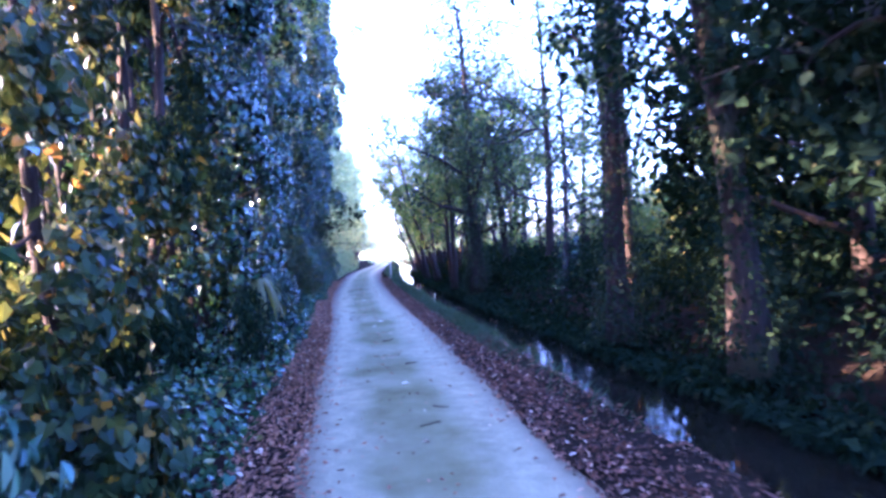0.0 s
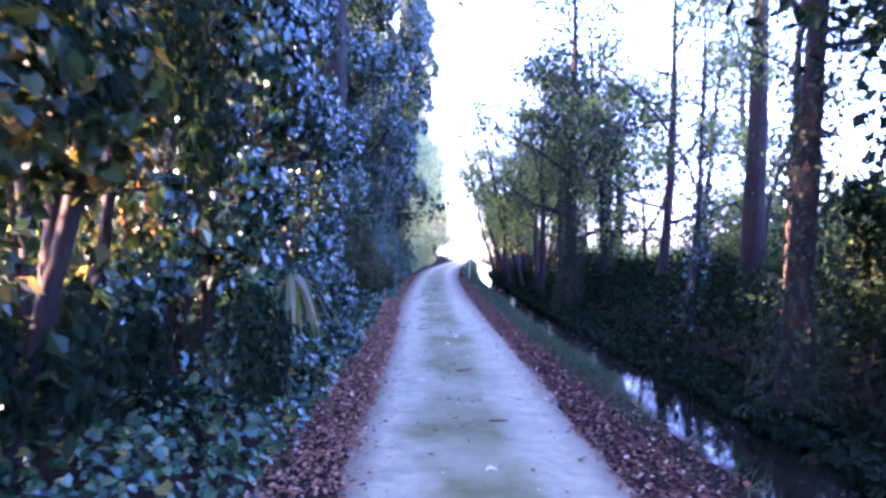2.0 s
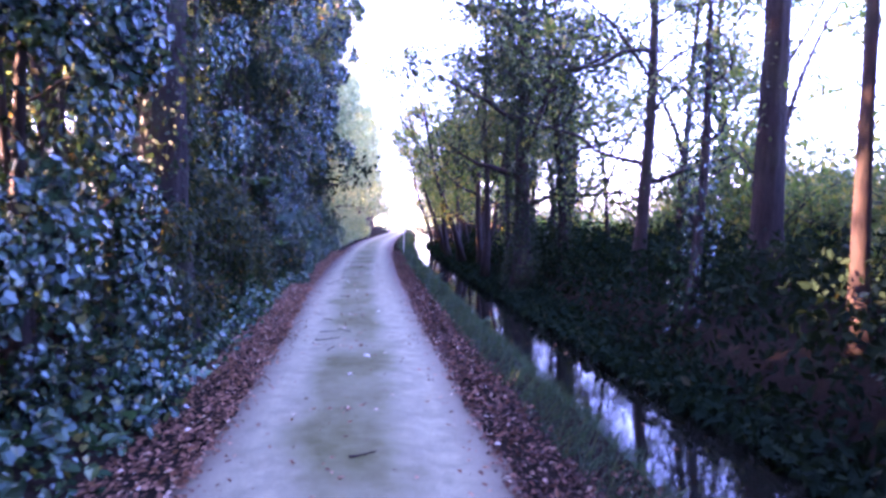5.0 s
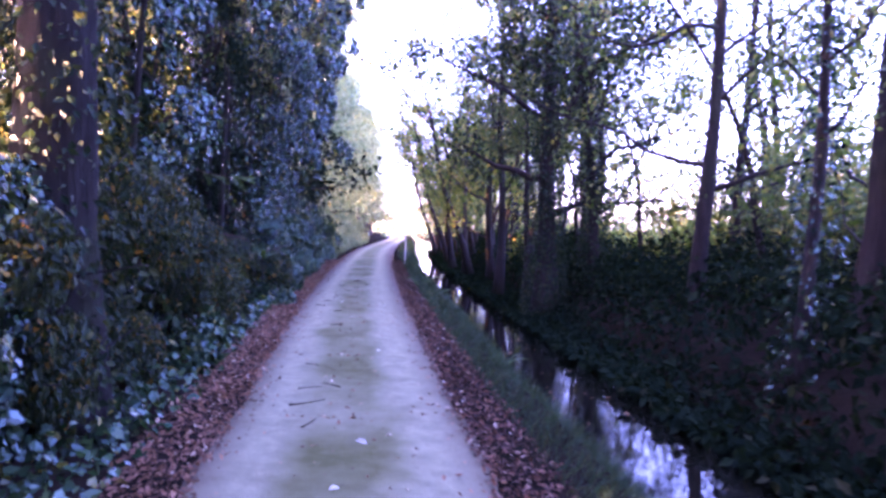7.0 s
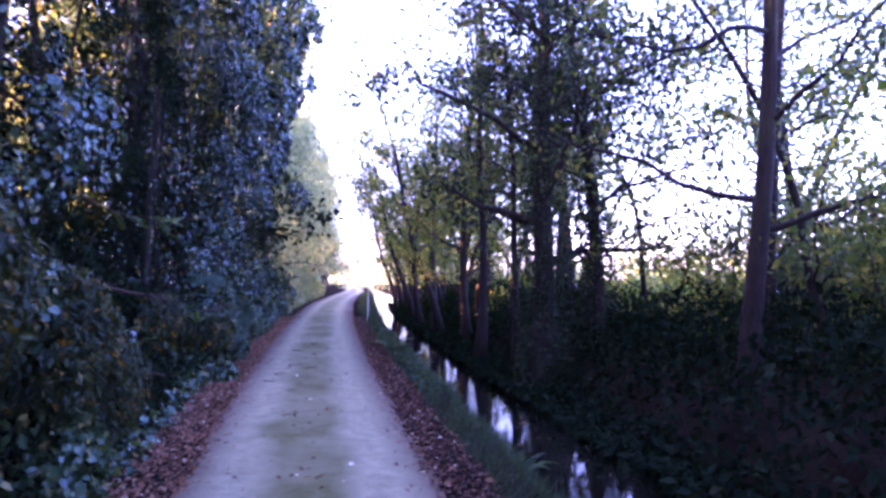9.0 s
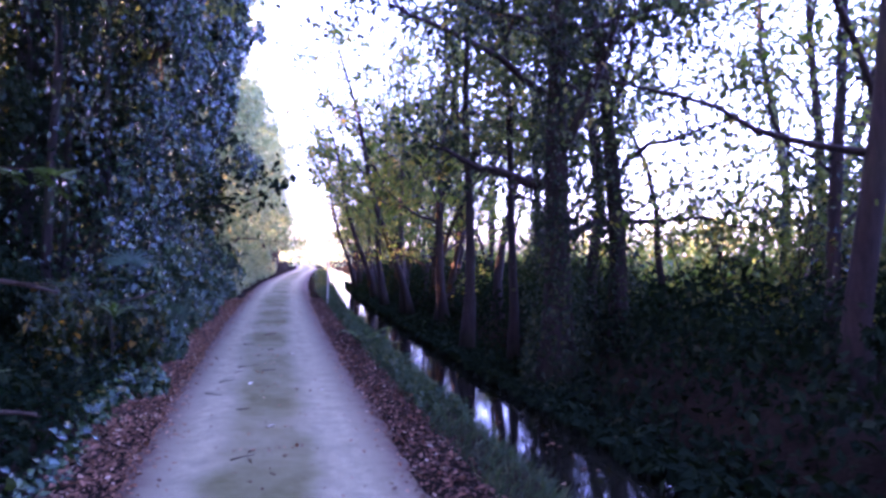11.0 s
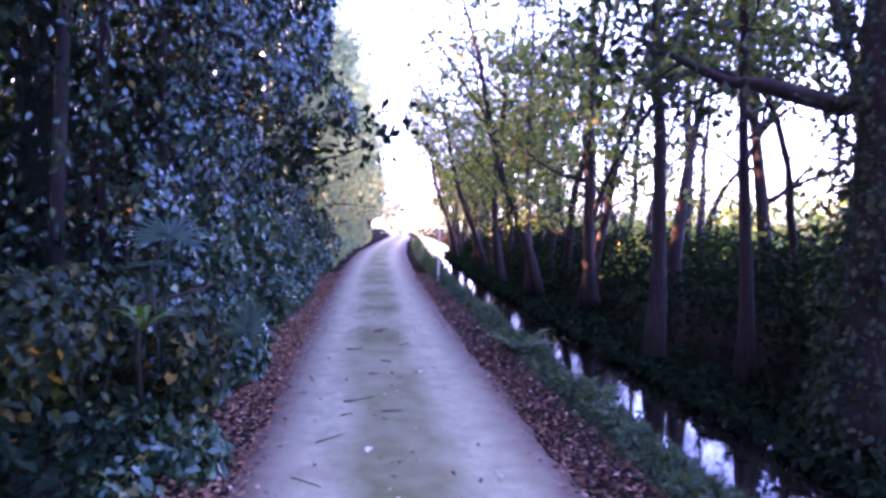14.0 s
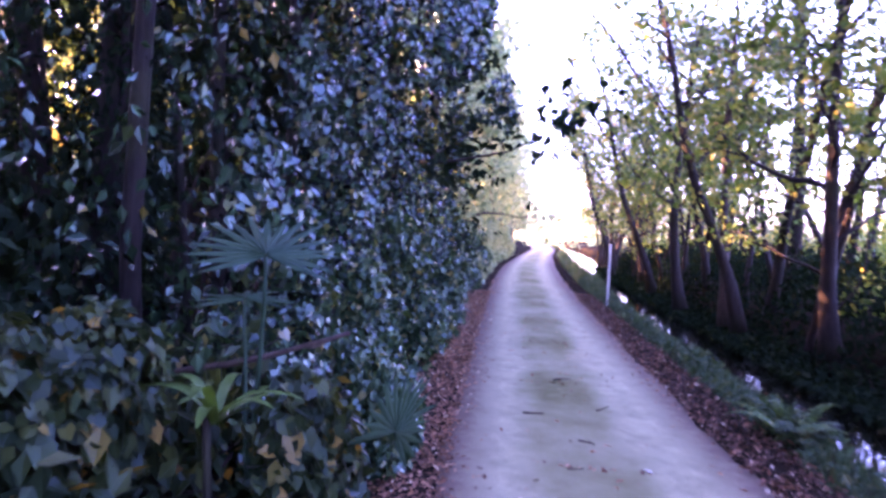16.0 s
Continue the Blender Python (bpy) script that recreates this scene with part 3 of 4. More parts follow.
# Shade under the trees is put into the near-black leaf colour.
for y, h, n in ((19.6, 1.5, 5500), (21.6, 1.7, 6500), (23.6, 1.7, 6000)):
    make_ivy_wall(left_pose(y, 2.2), 250 + int(y), 2.4, h, 1.2, n, 0.085, 2, SHADE_LEAF, OVAL, "leafy evergreen shrub under the trees, shade put into its leaf colour", "shrub", "shrub", gaps=0.25, bulge=0.2)
# Lit colour by the lane, shade colour further in, both put into leaves.
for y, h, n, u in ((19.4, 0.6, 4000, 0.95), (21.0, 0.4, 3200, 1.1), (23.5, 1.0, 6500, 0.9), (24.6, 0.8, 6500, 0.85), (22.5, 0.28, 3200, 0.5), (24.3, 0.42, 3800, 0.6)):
    make_ivy_wall(left_pose(y, u), 260 + int(y * 10), 2.3, h, 0.7 if u > 0.8 else 0.3, n, 0.08 if u > 0.8 else 0.07, 2, (SHADE_LEAF if y < 21.5 else LAUREL) if u > 0.8 else LIT_IVY, LOBED, "low mound of ivy on the bank, light and shade put into leaf colour", "ivy_mound", "ivy", gaps=0.25, bulge=0.12)

# the large trunk on the bank
make_tree("tree", pose(-3.95, 14.3, 0.3), 11, 15, 0.33, 0.55, 3.4, 6500, 0.13, lean=(0.02, 0.02), bark=BARK_SHADED, ivy=2600, ivy_top=0.3, ivymat=IVY_TREE, label="large broad tree trunk with ivy at its foot on the bank")
make_tree("tree", pose(-7.2, 25.3, 0.4), 12, 13, 0.22, 0.36, 3.2, 3600, 0.12, bark=BARK_SHADED, ivy=6500, ivy_top=0.5, ivymat=SHADE_LEAF, label="tree trunk standing behind the ivy hedge, shade put into bark and ivy colour")

# Trees added so that their crowns keep sky light off the bank.
for k, (x, y) in enumerate(((-6.6, 17.0), (-10.6, 20.0), (-9.5, 27.0), (-7.4, 14.6))):
    make_tree("tree", pose(x, y, 0.4), 15 + k, 13, 0.18, 0.3, 3.6, 4800, 0.14, bark=BARK, ivymat=SHADE_LEAF, ivy=2600, ivy_top=0.5, limbs=12, label="broad-leaved tree added behind the hedge to shade the bank")

# A row added to keep low sun off the ivy wall; leaves near-black.
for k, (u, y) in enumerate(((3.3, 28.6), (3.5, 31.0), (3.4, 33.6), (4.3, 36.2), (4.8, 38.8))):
    make_tree("tree", left_pose(y, u), 130 + k, 13.5, 0.16, 0.08, 2.6, 7000, 0.22, leafmat=SHADE_LEAF, bark=BARK, limbs=17, label="dense evergreen tree added behind the ivy hedge to block low sun")

# Trees added for their high crowns, which shade the first stretch of hedge.
for k, y in enumerate((-5.0, -1.0, 3.2, 7.4)):
    x = float(lane_l(y)) - 6.4
    make_tree("tree", pose(x, y, 0.4), 24 + k, 15, 0.17, 0.55, 3.6, 5200, 0.15, bark=BARK, limbs=11, ivy=2200, ivy_top=0.55, label="tall tree added behind the hedge, its high crown shading it")

# the wood behind the hedge
proto = {}


def wood(kind, m, **kw):
    """Copies of a few grown trees."""
    if kind not in proto:
        proto[kind] = make_tree(m=m, **kw)
        return proto[kind]
    return copy_thing(proto[kind], m)


rng = np.random.default_rng(21)
KINDS = {
    "coppice_a": dict(name="tree", seed=31, wob=0.17, height=12, radius=0.11, crown_from=0.2, crown_r=2.0, n_leaves=1400, leaf=0.135, limbs=9, leafmat=LIGHT_LEAF, label="slender woodland tree with thin leafy branches", group="trees of the wood", bark=BARK),
    "coppice_b": dict(name="tree", seed=32, wob=0.15, height=13.5, radius=0.115, crown_from=0.3, crown_r=2.4, n_leaves=1900, leaf=0.145, limbs=9, lean=(0.06, -0.03), label="slender woodland tree with thin leafy branches", group="trees of the wood", bark=BARK),
    "coppice_c": dict(name="tree", seed=33, wob=0.17, height=9, radius=0.08, crown_from=0.18, crown_r=1.7, n_leaves=1200, leaf=0.125, limbs=8, leafmat=LIGHT_LEAF, lean=(-0.08, 0.05), label="thin young woodland tree with sparse leaves", group="trees of the wood", bark=BARK),
    "ivied": dict(name="tree", seed=34, wob=0.1, height=13, radius=0.2, crown_from=0.45, crown_r=2.6, n_leaves=2600, leaf=0.15, limbs=10, ivy=2200, ivy_top=0.75, ivymat=IVY_TREE, label="woodland tree with ivy wrapped round its trunk", group="trees of the wood"),
}
# Trees at negative y are unseen, added to block sky from behind.
for k in range(34):
    yy = -14 + k * 2.0 + rng.uniform(-0.8, 0.8)
    xx = float(lane_l(yy)) - rng.uniform(4.0, 13.0)
    kd = ("coppice_b", "ivied", "ivied")[k % 3]
    if -1.5 < yy < 12:
        continue
    wood(kd, pose(xx, yy, float(land(xx, yy)), 0, 0, rng.uniform(0, 360)), **KINDS[kd])

# ---- the wood across the ditch: trees that stand out one by one ----
make_tree("tree", pose(4.76, 17.92, 0.1), 41, 15, 0.27, 0.5, 2.8, 3200, 0.11, lean=(0.03, 0.0), label="tall straight woodland tree trunk beyond the ditch", bark=BARK)
make_tree("tree", pose(3.44, 20.97, 0.1), 42, 12, 0.15, 0.2, 2.8, 4500, 0.11, limbs=13, lean=(-0.01, 0.0), label="forked woodland tree with crooked bare limbs", bark=BARK)
make_tree("tree", pose(1.28, 24.68, 0.0), 43, 12, 0.24, 0.2, 2.8, 7500, 0.13, limbs=17, ivy=6500, ivy_top=0.62, ivy_deep=0.2, ivymat=IVY_TREE, leafmat=IVY_TREE, label="big ivy-hung tree with a dense dark crown")
make_tree("tree", pose(3.11, 16.86, 0.1), 44, 8, 0.09, 0.35, 1.4, 1500, 0.09, ivy=900, ivy_top=0.6, label="thin ivied tree on the far bank")
make_tree("tree", pose(2.91, 10.96, 0.05), 45, 12, 0.17, 0.35, 2.0, 2200, 0.11, lean=(0.02, 0.02), ivy=4200, ivy_top=0.75, ivy_deep=0.2, ivymat=IVY_TREE, label="dark ivied tree leaning on the far bank")
make_tree("tree", pose(4.17, 14.37, 0.1), 46, 10, 0.11, 0.45, 1.8, 2400, 0.09, label="thin tree lit by low sun", bark=BARK)
# Shade on this tree is put into its near-black leaves and bark.
make_tree("tree", pose(3.5, 7.5, 0.1), 47, 14, 0.19, 0.16, 3.2, 7500, 0.15, leafmat=SHADE_LEAF, limbs=13, ivy=4500, ivy_top=0.7, ivymat=SHADE_LEAF, bark=BARK_SHADED, label="big tree close beyond the ditch, shade put into leaf and bark colour")
make_tree("tree", pose(5.11, 23.34, 0.1), 48, 11, 0.12, 0.2, 2.6, 5000, 0.12, ivy=800, label="woodland tree with ivy on its trunk")
make_tree("tree", pose(0.4, 28.42, 0.0), 49, 11, 0.12, 0.35, 2.0, 3600, 0.12, lean=(0.05, 0.0), label="slender leaning tree on the far bank")
make_tree("tree", pose(1.05, 26.83, 0.0), 50, 10, 0.09, 0.3, 1.9, 3200, 0.12, label="slender tree on the far bank", bark=BARK)
make_tree("tree", pose(2.5, 25.0, 0.0), 51, 10.5, 0.17, 0.3, 2.4, 4500, 0.13, limbs=13, ivy=3500, ivy_top=0.7, ivy_deep=0.2, ivymat=IVY_TREE, leafmat=IVY_TREE, lean=(-0.05, 0.02), label="ivy-hung tree with a heavy dark head")
make_tree("tree", pose(-0.48, 36.97, 0.0), 52, 10, 0.11, 0.4, 1.5, 2600, 0.09, label="slender tree on the far bank", bark=BARK_PALE)
# Near-black leaves put the shade across the ditch into these crowns.
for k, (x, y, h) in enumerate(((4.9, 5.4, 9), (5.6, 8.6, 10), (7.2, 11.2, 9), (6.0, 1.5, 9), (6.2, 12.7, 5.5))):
    make_tree("tree", pose(x, y, 0.1), 60 + k, h, 0.16, 0.06, 2.4, 7500, 0.195, limbs=16, leafmat=SHADE_LEAF, bark=BARK, label="dense evergreen tree across the ditch, shade put into its leaf colour")
# Crowns added above the view to darken the ditch and its reflections.
for k, (x, y) in enumerate(((9.4, 13.6), (7.5, 9.0))):
    make_tree("tree", pose(x, y, 0.1), 70 + k, 16.5, 0.13, 0.42, 3.6, 5600, 0.16, bark=BARK, limbs=12, wob=0.08, label="tall slim tree added for a high crown that darkens the ditch")
for k, (x, y, h) in enumerate(((2.9, 27.5, 10), (7.6, 27.0, 11), (3.6, 31.5, 10), (8.8, 30.0, 12))):
    make_tree("tree", pose(x, y, 0.1), 170 + k, h, 0.15, 0.24, 2.7, 3000, 0.13, bark=BARK, limbs=14, wob=0.08, label="dark leafy woodland tree with crooked limbs")
made = [(2.9, 27.5), (7.6, 27.0), (3.6, 31.5), (8.8, 30.0), (9.4, 13.6), (7.5, 9.0), (4.76, 17.92), (3.44, 20.97), (1.28, 24.68), (3.11, 16.86), (2.91, 10.96), (4.17, 14.37), (3.5, 7.5), (5.11, 23.34), (0.4, 28.42), (1.05, 26.83), (2.5, 25.0), (-0.48, 36.97)]
rng = np.random.default_rng(22)
for k in range(900):
    # Negative y here too gives unseen trees that only block sky light.
    yy = rng.uniform(-12, 90)
    v = 3.6 + (5.5 if yy < 42 else 9) * rng.random() ** 1.2
    xx = float(lane_r(yy)) + v
    gap = 1.5 if yy < 26 else 1.25
    if len(made) > 76 or any((xx - a) ** 2 + (yy - b) ** 2 < gap ** 2 for a, b in made):
        continue
    if yy < 26 and v < 6.5 and rng.random() < 0.75:
        continue
    if 17 < yy < 33 and v < 10 and rng.random() < 0.3:
        continue
    made.append((xx, yy))
    kd = ("coppice_a", "coppice_c", "coppice_b", "coppice_c", "ivied")[rng.integers(0, 5 if v > 5 else 4)]
    wood(kd, pose(xx, yy, float(land(xx, yy)), 0, 0, rng.uniform(0, 360)), **KINDS[kd])


# leafy hazels fill the wood between the trunks
def make_bush(m, seed, height, r, n_leaves, leaf, mat, label):
    rng = np.random.default_rng(seed)
    top = thing("bush", m, label, "bush", "hazel bushes of the wood")
    tips = []
    for k in range(9):
        g = Geo()
        a = k * 2.4 + rng.uniform(-0.5, 0.5)
        sp = rng.uniform(0.15, 0.75)
        path = wander((0.1 * math.cos(a), 0.1 * math.sin(a), -0.1), (math.cos(a) * sp, math.sin(a) * sp, 1), height * rng.uniform(0.6, 1.0), 8, 0.13, rng, 0.0)
        tube(g, path, np.linspace(0.028, 0.006, 9), 5)
        for j in range(5):
            b = path[rng.integers(2, 9)]
            tw = wander(b, rng.normal(0, 1, 3) + np.array([math.cos(a), math.sin(a), 0.4]), r * rng.uniform(0.3, 0.7), 4, 0.25, rng)
            tube(g, tw, np.linspace(0.010, 0.003, 5), 3)
            tips += [tw[2], tw[3], tw[4]]
        tips += [path[5], path[7], path[8]]
        part("stem", g, BARK, top, smooth=True)
    tips = np.array(tips)
    pick = rng.integers(0, len(tips), n_leaves)
    pos = tips[pick] + rng.normal(0, 1, (n_leaves, 3)) * r * np.array([0.2, 0.2, 0.13])
    pos[:, 2] = np.maximum(pos[:, 2], 0.15)
    g = Geo()
    leaves(g, pos, leaf * rng.uniform(0.6, 1.3, n_leaves), KITE, along=(0, 0, -0.4), face=(0, 0, 0.7), spread=0.7, rng=rng)
    part("foliage", g, mat, top)
    return top


BUSHES = [make_bush(pose(8.3, 14.8, 0.15), 81, 4.6, 1.7, 2300, 0.125, LIGHT_LEAF, "leafy green hazel bush among the trunks"),
          make_bush(pose(8.4, 20.6, 0.15), 82, 3.6, 1.5, 2000, 0.12, OAK, "shaded leafy bush among the trunks")]
rng = np.random.default_rng(28)
for k in range(26):
    yy = 8 + 22 * rng.random()
    v = 5.0 + 9 * rng.random() ** 1.3
    v = max(v, 8.0)
    xx = float(lane_r(yy)) + v
    copy_thing(BUSHES[k % 2], pose(xx, yy, float(land(xx, yy)), 0, 0, rng.uniform(0, 360)))

# more of them stand close over the ditch further on
for k in range(22):
    yy = 31 + k * 2.1 + rng.uniform(-0.6, 0.6)
    xx = float(lane_r(yy)) + rng.uniform(3.2, 4.6)
    kd = ("coppice_b", "coppice_c", "coppice_a")[k % 3]
    wood(kd, pose(xx, yy, float(land(xx, yy)) - 0.05, 0, 0, rng.uniform(0, 360)), **KINDS[kd])


LEAN = dict(height=11, radius=0.13, crown_from=0.16, crown_r=2.2, n_leaves=1900, leaf=0.17, limbs=12, wob=0.09, label="leafy tree leaning out over the ditch", group="trees leaning over the ditch", leafmat=LIGHT_LEAF)
LEANERS = [make_tree("tree", pose(float(lane_r(ty)) + tv, ty, 0.0), 180 + k, lean=(-0.16, -0.03 + 0.04 * k), **LEAN) for k, (ty, tv) in enumerate(((33.0, 3.5), (36.2, 3.1)))]
for k in range(6):
    yy = 40.5 + 4.6 * k + rng.uniform(-0.7, 0.7)
    xx = float(lane_r(yy)) + rng.uniform(2.7, 3.6)
    copy_thing(LEANERS[k % 2], pose(xx, yy, 0.0, 0, 0, rng.uniform(-30, 30)))

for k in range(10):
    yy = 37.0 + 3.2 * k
    make_ivy_wall(left_pose(yy, 0.85), 600 + k, 3.4, rng.uniform(1.6, 2.6), 1.0, 1500, 0.16, 2, HAZE_LEAF if k > 1 else LIT_IVY, KITE, "leafy shrub on the lane's verge, haze and light put into leaf colours", "shrub", "shrub", gaps=0.15, bulge=0.35, deep=0.3)


# ---- low growth ----
def scatter(n, ya, yb, fa, fb, side, rng, power=1.0):
    yy = rng.uniform(ya, yb, n)
    o = fa + (fb - fa) * rng.random(n) ** power
    xx = lane_l(yy) - o if side < 0 else lane_r(yy) + o
    return np.stack([xx, yy, land(xx, yy)], 1)


def stuff(name, geo, mat, label, category):
    ob = part(name, geo, mat, None)
    tagged(ob, label, category, kind="stuff")


rng = np.random.default_rng(23)
g = Geo()
p = scatter(20000, -3, 40, 0.38, 1.5, -1, rng, 0.8)
p = p[~((p[:, 1] > 19) & (p[:, 1] < 22.9) & (lane_l(p[:, 1]) - p[:, 0] > 0.62))]
p[:, 2] += rng.random(len(p)) ** 2 * 0.35
leaves(g, p, 0.075 * rng.uniform(0.5, 1.3, len(p)), LOBED, along=np.array([0.6, 0, -0.3]), face=np.array([0.4, 0, 0.8]), spread=0.5, rng=rng)
stuff("ivy_groundcover", g, LIT_IVY, "glossy ivy spreading over the low bank", "ivy")

# Near-black leaves cover the soil, putting the bank's shade into colour.
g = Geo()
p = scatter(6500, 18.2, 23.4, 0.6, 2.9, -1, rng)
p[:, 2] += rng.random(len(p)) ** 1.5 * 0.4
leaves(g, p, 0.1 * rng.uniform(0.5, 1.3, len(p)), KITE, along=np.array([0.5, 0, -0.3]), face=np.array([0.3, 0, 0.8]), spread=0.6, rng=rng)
stuff("bank_undergrowth", g, SHADE_LEAF, "undergrowth on the low bank, shade put into its leaf colour", "undergrowth")

g, shaded_litter = Geo(), Geo()
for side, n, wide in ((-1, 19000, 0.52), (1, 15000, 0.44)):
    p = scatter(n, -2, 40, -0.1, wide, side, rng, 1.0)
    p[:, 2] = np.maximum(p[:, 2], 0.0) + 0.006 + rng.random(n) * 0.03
    leaves(g if side < 0 else shaded_litter, p, 0.046 * rng.uniform(0.5, 1.4, n), CURLED, along=rng.normal(0, 1, (n, 3)) * np.array([1, 1, 0.1]), face=(0, 0, 1), spread=0.35, rng=rng)
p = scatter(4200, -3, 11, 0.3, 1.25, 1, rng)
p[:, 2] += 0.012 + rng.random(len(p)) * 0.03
leaves(shaded_litter, p, 0.04 * rng.uniform(0.5, 1.4, len(p)), CURLED, along=rng.normal(0, 1, (len(p), 3)) * np.array([1, 1, 0.1]), face=(0, 0, 1), spread=0.35, rng=rng)
p = scatter(420, 2, 45, -2.2, 0.0, 1, rng)
p[:, 2] = 0.03
leaves(g, p, 0.045 * rng.uniform(0.4, 1.3, len(p)), CURLED, along=rng.normal(0, 1, (len(p), 3)) * np.array([1, 1, 0.1]), face=(0, 0, 1), spread=0.2, rng=rng)
yy = rng.uniform(4, 40, 380)
yy += 0.5 * np.sin(yy * 2.3)
xx = (lane_l(yy) + lane_r(yy)) / 2 - 0.05 + rng.normal(0, 0.24, 380)
p = np.stack([xx, yy, np.full(380, 0.028)], 1)
leaves(g, p, 0.042 * rng.uniform(0.4, 1.5, 380), CURLED, along=rng.normal(0, 1, (380, 3)) * np.array([1, 1, 0.05]), face=(0, 0, 1), spread=0.15, rng=rng)
for side, n in ((-1, 1500), (1, 900)):
    p = scatter(n, 0, 45, -0.45, 0.0, side, rng, 0.4)
    p[:, 2] = 0.028
    leaves(g, p, 0.05 * rng.uniform(0.4, 1.3, n), CURLED, along=rng.normal(0, 1, (n, 3)) * np.array([1, 1, 0.05]), face=(0, 0, 1), spread=0.15, rng=rng)
p = scatter(90, 6, 32, 1.3, 2.3, 1, rng)
p[:, 2] = WATER_Z + 0.004
leaves(g, p, 0.055 * rng.uniform(0.5, 1.3, len(p)), CURLED, along=rng.normal(0, 1, (len(p), 3)) * np.array([1, 1, 0.02]), face=(0, 0, 1), spread=0.05, rng=rng)
stuff("leaf_litter", g, DEAD, "brown fallen autumn leaves along the lane edge", "leaves")
stuff("leaf_litter", shaded_litter, DEAD_SHADED, "red-brown leaves along the ditch bank, shade put into their colour", "leaves")

g = Geo()
p = np.concatenate([scatter(30000, 5, 46, 0.36, 1.2, 1, rng), scatter(4000, 46, 75, 0.36, 1.3, 1, rng)])
p = p[rng.random(len(p)) < 0.12 + 0.88 * smooth(8.0, 12.0, p[:, 1])]
leaves(g, p, 0.13 * (1 + 2.0 * smooth(36, 46, p[:, 1])) * rng.uniform(0.4, 1.5, len(p)), BLADE, along=np.array([0.25, 0, 0.8]), face=np.array([0.8, 0, 0.2]), spread=0.45, rng=rng)
stuff("grass", g, GRASS, "long green grass on the ditch edge", "grass")

g = Geo()
p = scatter(9000, 21.5, 41, 0.42, 1.25, 1, rng)
p[:, 2] += rng.random(len(p)) * (0.06 + 0.16 * (0.5 + 0.5 * np.sin(p[:, 1] * 2.1)))
leaves(g, p, 0.085 * rng.uniform(0.5, 1.4, len(p)), OVAL, along=np.array([0.3, 0, -0.2]), face=np.array([-0.1, 0, 0.9]), spread=0.5, rng=rng)
stuff("bank_herbs", g, GRASS, "green leafy weeds along the ditch edge", "weeds")

# Deep shade on the far bank is put into the near-black leaves.
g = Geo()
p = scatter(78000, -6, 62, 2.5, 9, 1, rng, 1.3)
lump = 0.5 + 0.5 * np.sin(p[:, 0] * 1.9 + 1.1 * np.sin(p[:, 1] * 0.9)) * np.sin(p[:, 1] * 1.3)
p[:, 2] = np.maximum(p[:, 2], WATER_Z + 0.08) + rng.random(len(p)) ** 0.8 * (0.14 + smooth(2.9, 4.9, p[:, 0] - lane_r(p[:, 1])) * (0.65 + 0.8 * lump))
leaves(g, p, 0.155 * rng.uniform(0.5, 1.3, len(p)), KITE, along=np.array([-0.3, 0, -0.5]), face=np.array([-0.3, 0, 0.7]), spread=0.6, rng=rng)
stuff("undergrowth", g, SHADE_LEAF, "dense bramble undergrowth on the far bank, shade put into its colour", "undergrowth")

for side, ya, yb, fa, fb, n, hi, mat, words in ((1, -10, 95, 8.5, 24, 30000, 2.4, LIGHT_LEAF, "green bushes deep in the wood, sunlight put into their leaf colour"),
                                          # These bushes carry the shade of the hedge's depth in near-black leaf colour.
                                          (-1, 14.2, 60, 4.2, 10.5, 31000, 8.0, SHADE_LEAF, "dense shadowed bushes behind the hedge"),
                                          # Low bushes added to block sun stripes on the lane.
                                          (-1, -2, 14.2, 3.2, 7, 13000, 0.9, OAK, "low bushes added behind the hedge to keep sun off the lane"),
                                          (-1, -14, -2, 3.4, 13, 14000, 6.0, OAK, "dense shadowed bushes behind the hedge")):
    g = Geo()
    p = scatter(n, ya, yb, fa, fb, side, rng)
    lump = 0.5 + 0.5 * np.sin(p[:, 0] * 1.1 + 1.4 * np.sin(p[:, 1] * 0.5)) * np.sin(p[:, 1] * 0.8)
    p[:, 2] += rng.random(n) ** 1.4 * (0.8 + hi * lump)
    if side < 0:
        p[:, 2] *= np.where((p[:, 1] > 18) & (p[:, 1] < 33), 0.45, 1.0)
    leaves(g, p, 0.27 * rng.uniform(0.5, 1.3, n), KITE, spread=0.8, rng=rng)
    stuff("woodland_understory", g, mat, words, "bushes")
g = Geo()
# Clumps added to close sky gaps; the last 210 block low sun.
c = np.concatenate([scatter(420, 15.5, 120, 8, 26, -1, rng), scatter(210, 14.5, 36, 9, 15, -1, rng)])
c[:420, 2] += 14 * rng.random(420)
c[420:, 2] += 8 * rng.random(210)
opening = (c[:, 1] > 27) & (c[:, 1] < 37) & (c[:, 0] < -9.5)
c = c[~opening | (c[:, 2] < 4.2)]
p = c[rng.integers(0, len(c), 64000)]
p = p + rng.normal(0, 0.85, p.shape)
p[:, 2] = np.maximum(p[:, 2], 0.1)
leaves(g, p, 0.55 * rng.uniform(0.5, 1.3, len(p)), KITE, spread=0.8, rng=rng)
stuff("far_wood", g, OAK, "leaf clumps filling the wood far behind the hedge, blocking low sun", "wood")
# Loose leaves added behind the hedge, breaking the low sun into flecks.
g = Geo()
p = scatter(7000, -4, 12.4, 6, 14, -1, rng)
p[:, 2] += 8 * rng.random(len(p))
leaves(g, p, 0.3 * rng.uniform(0.5, 1.3, len(p)), KITE, spread=0.8, rng=rng)
stuff("far_wood", g, OAK, "loose leaves added behind the hedge to break up low sun", "wood")
# Canopy and stems added behind the hedge so its upper part stays dark.
g = Geo()
p = scatter(11000, -6, 14, 8, 14, -1, rng)
p[:, 2] += 5.2 + 7 * rng.random(len(p))
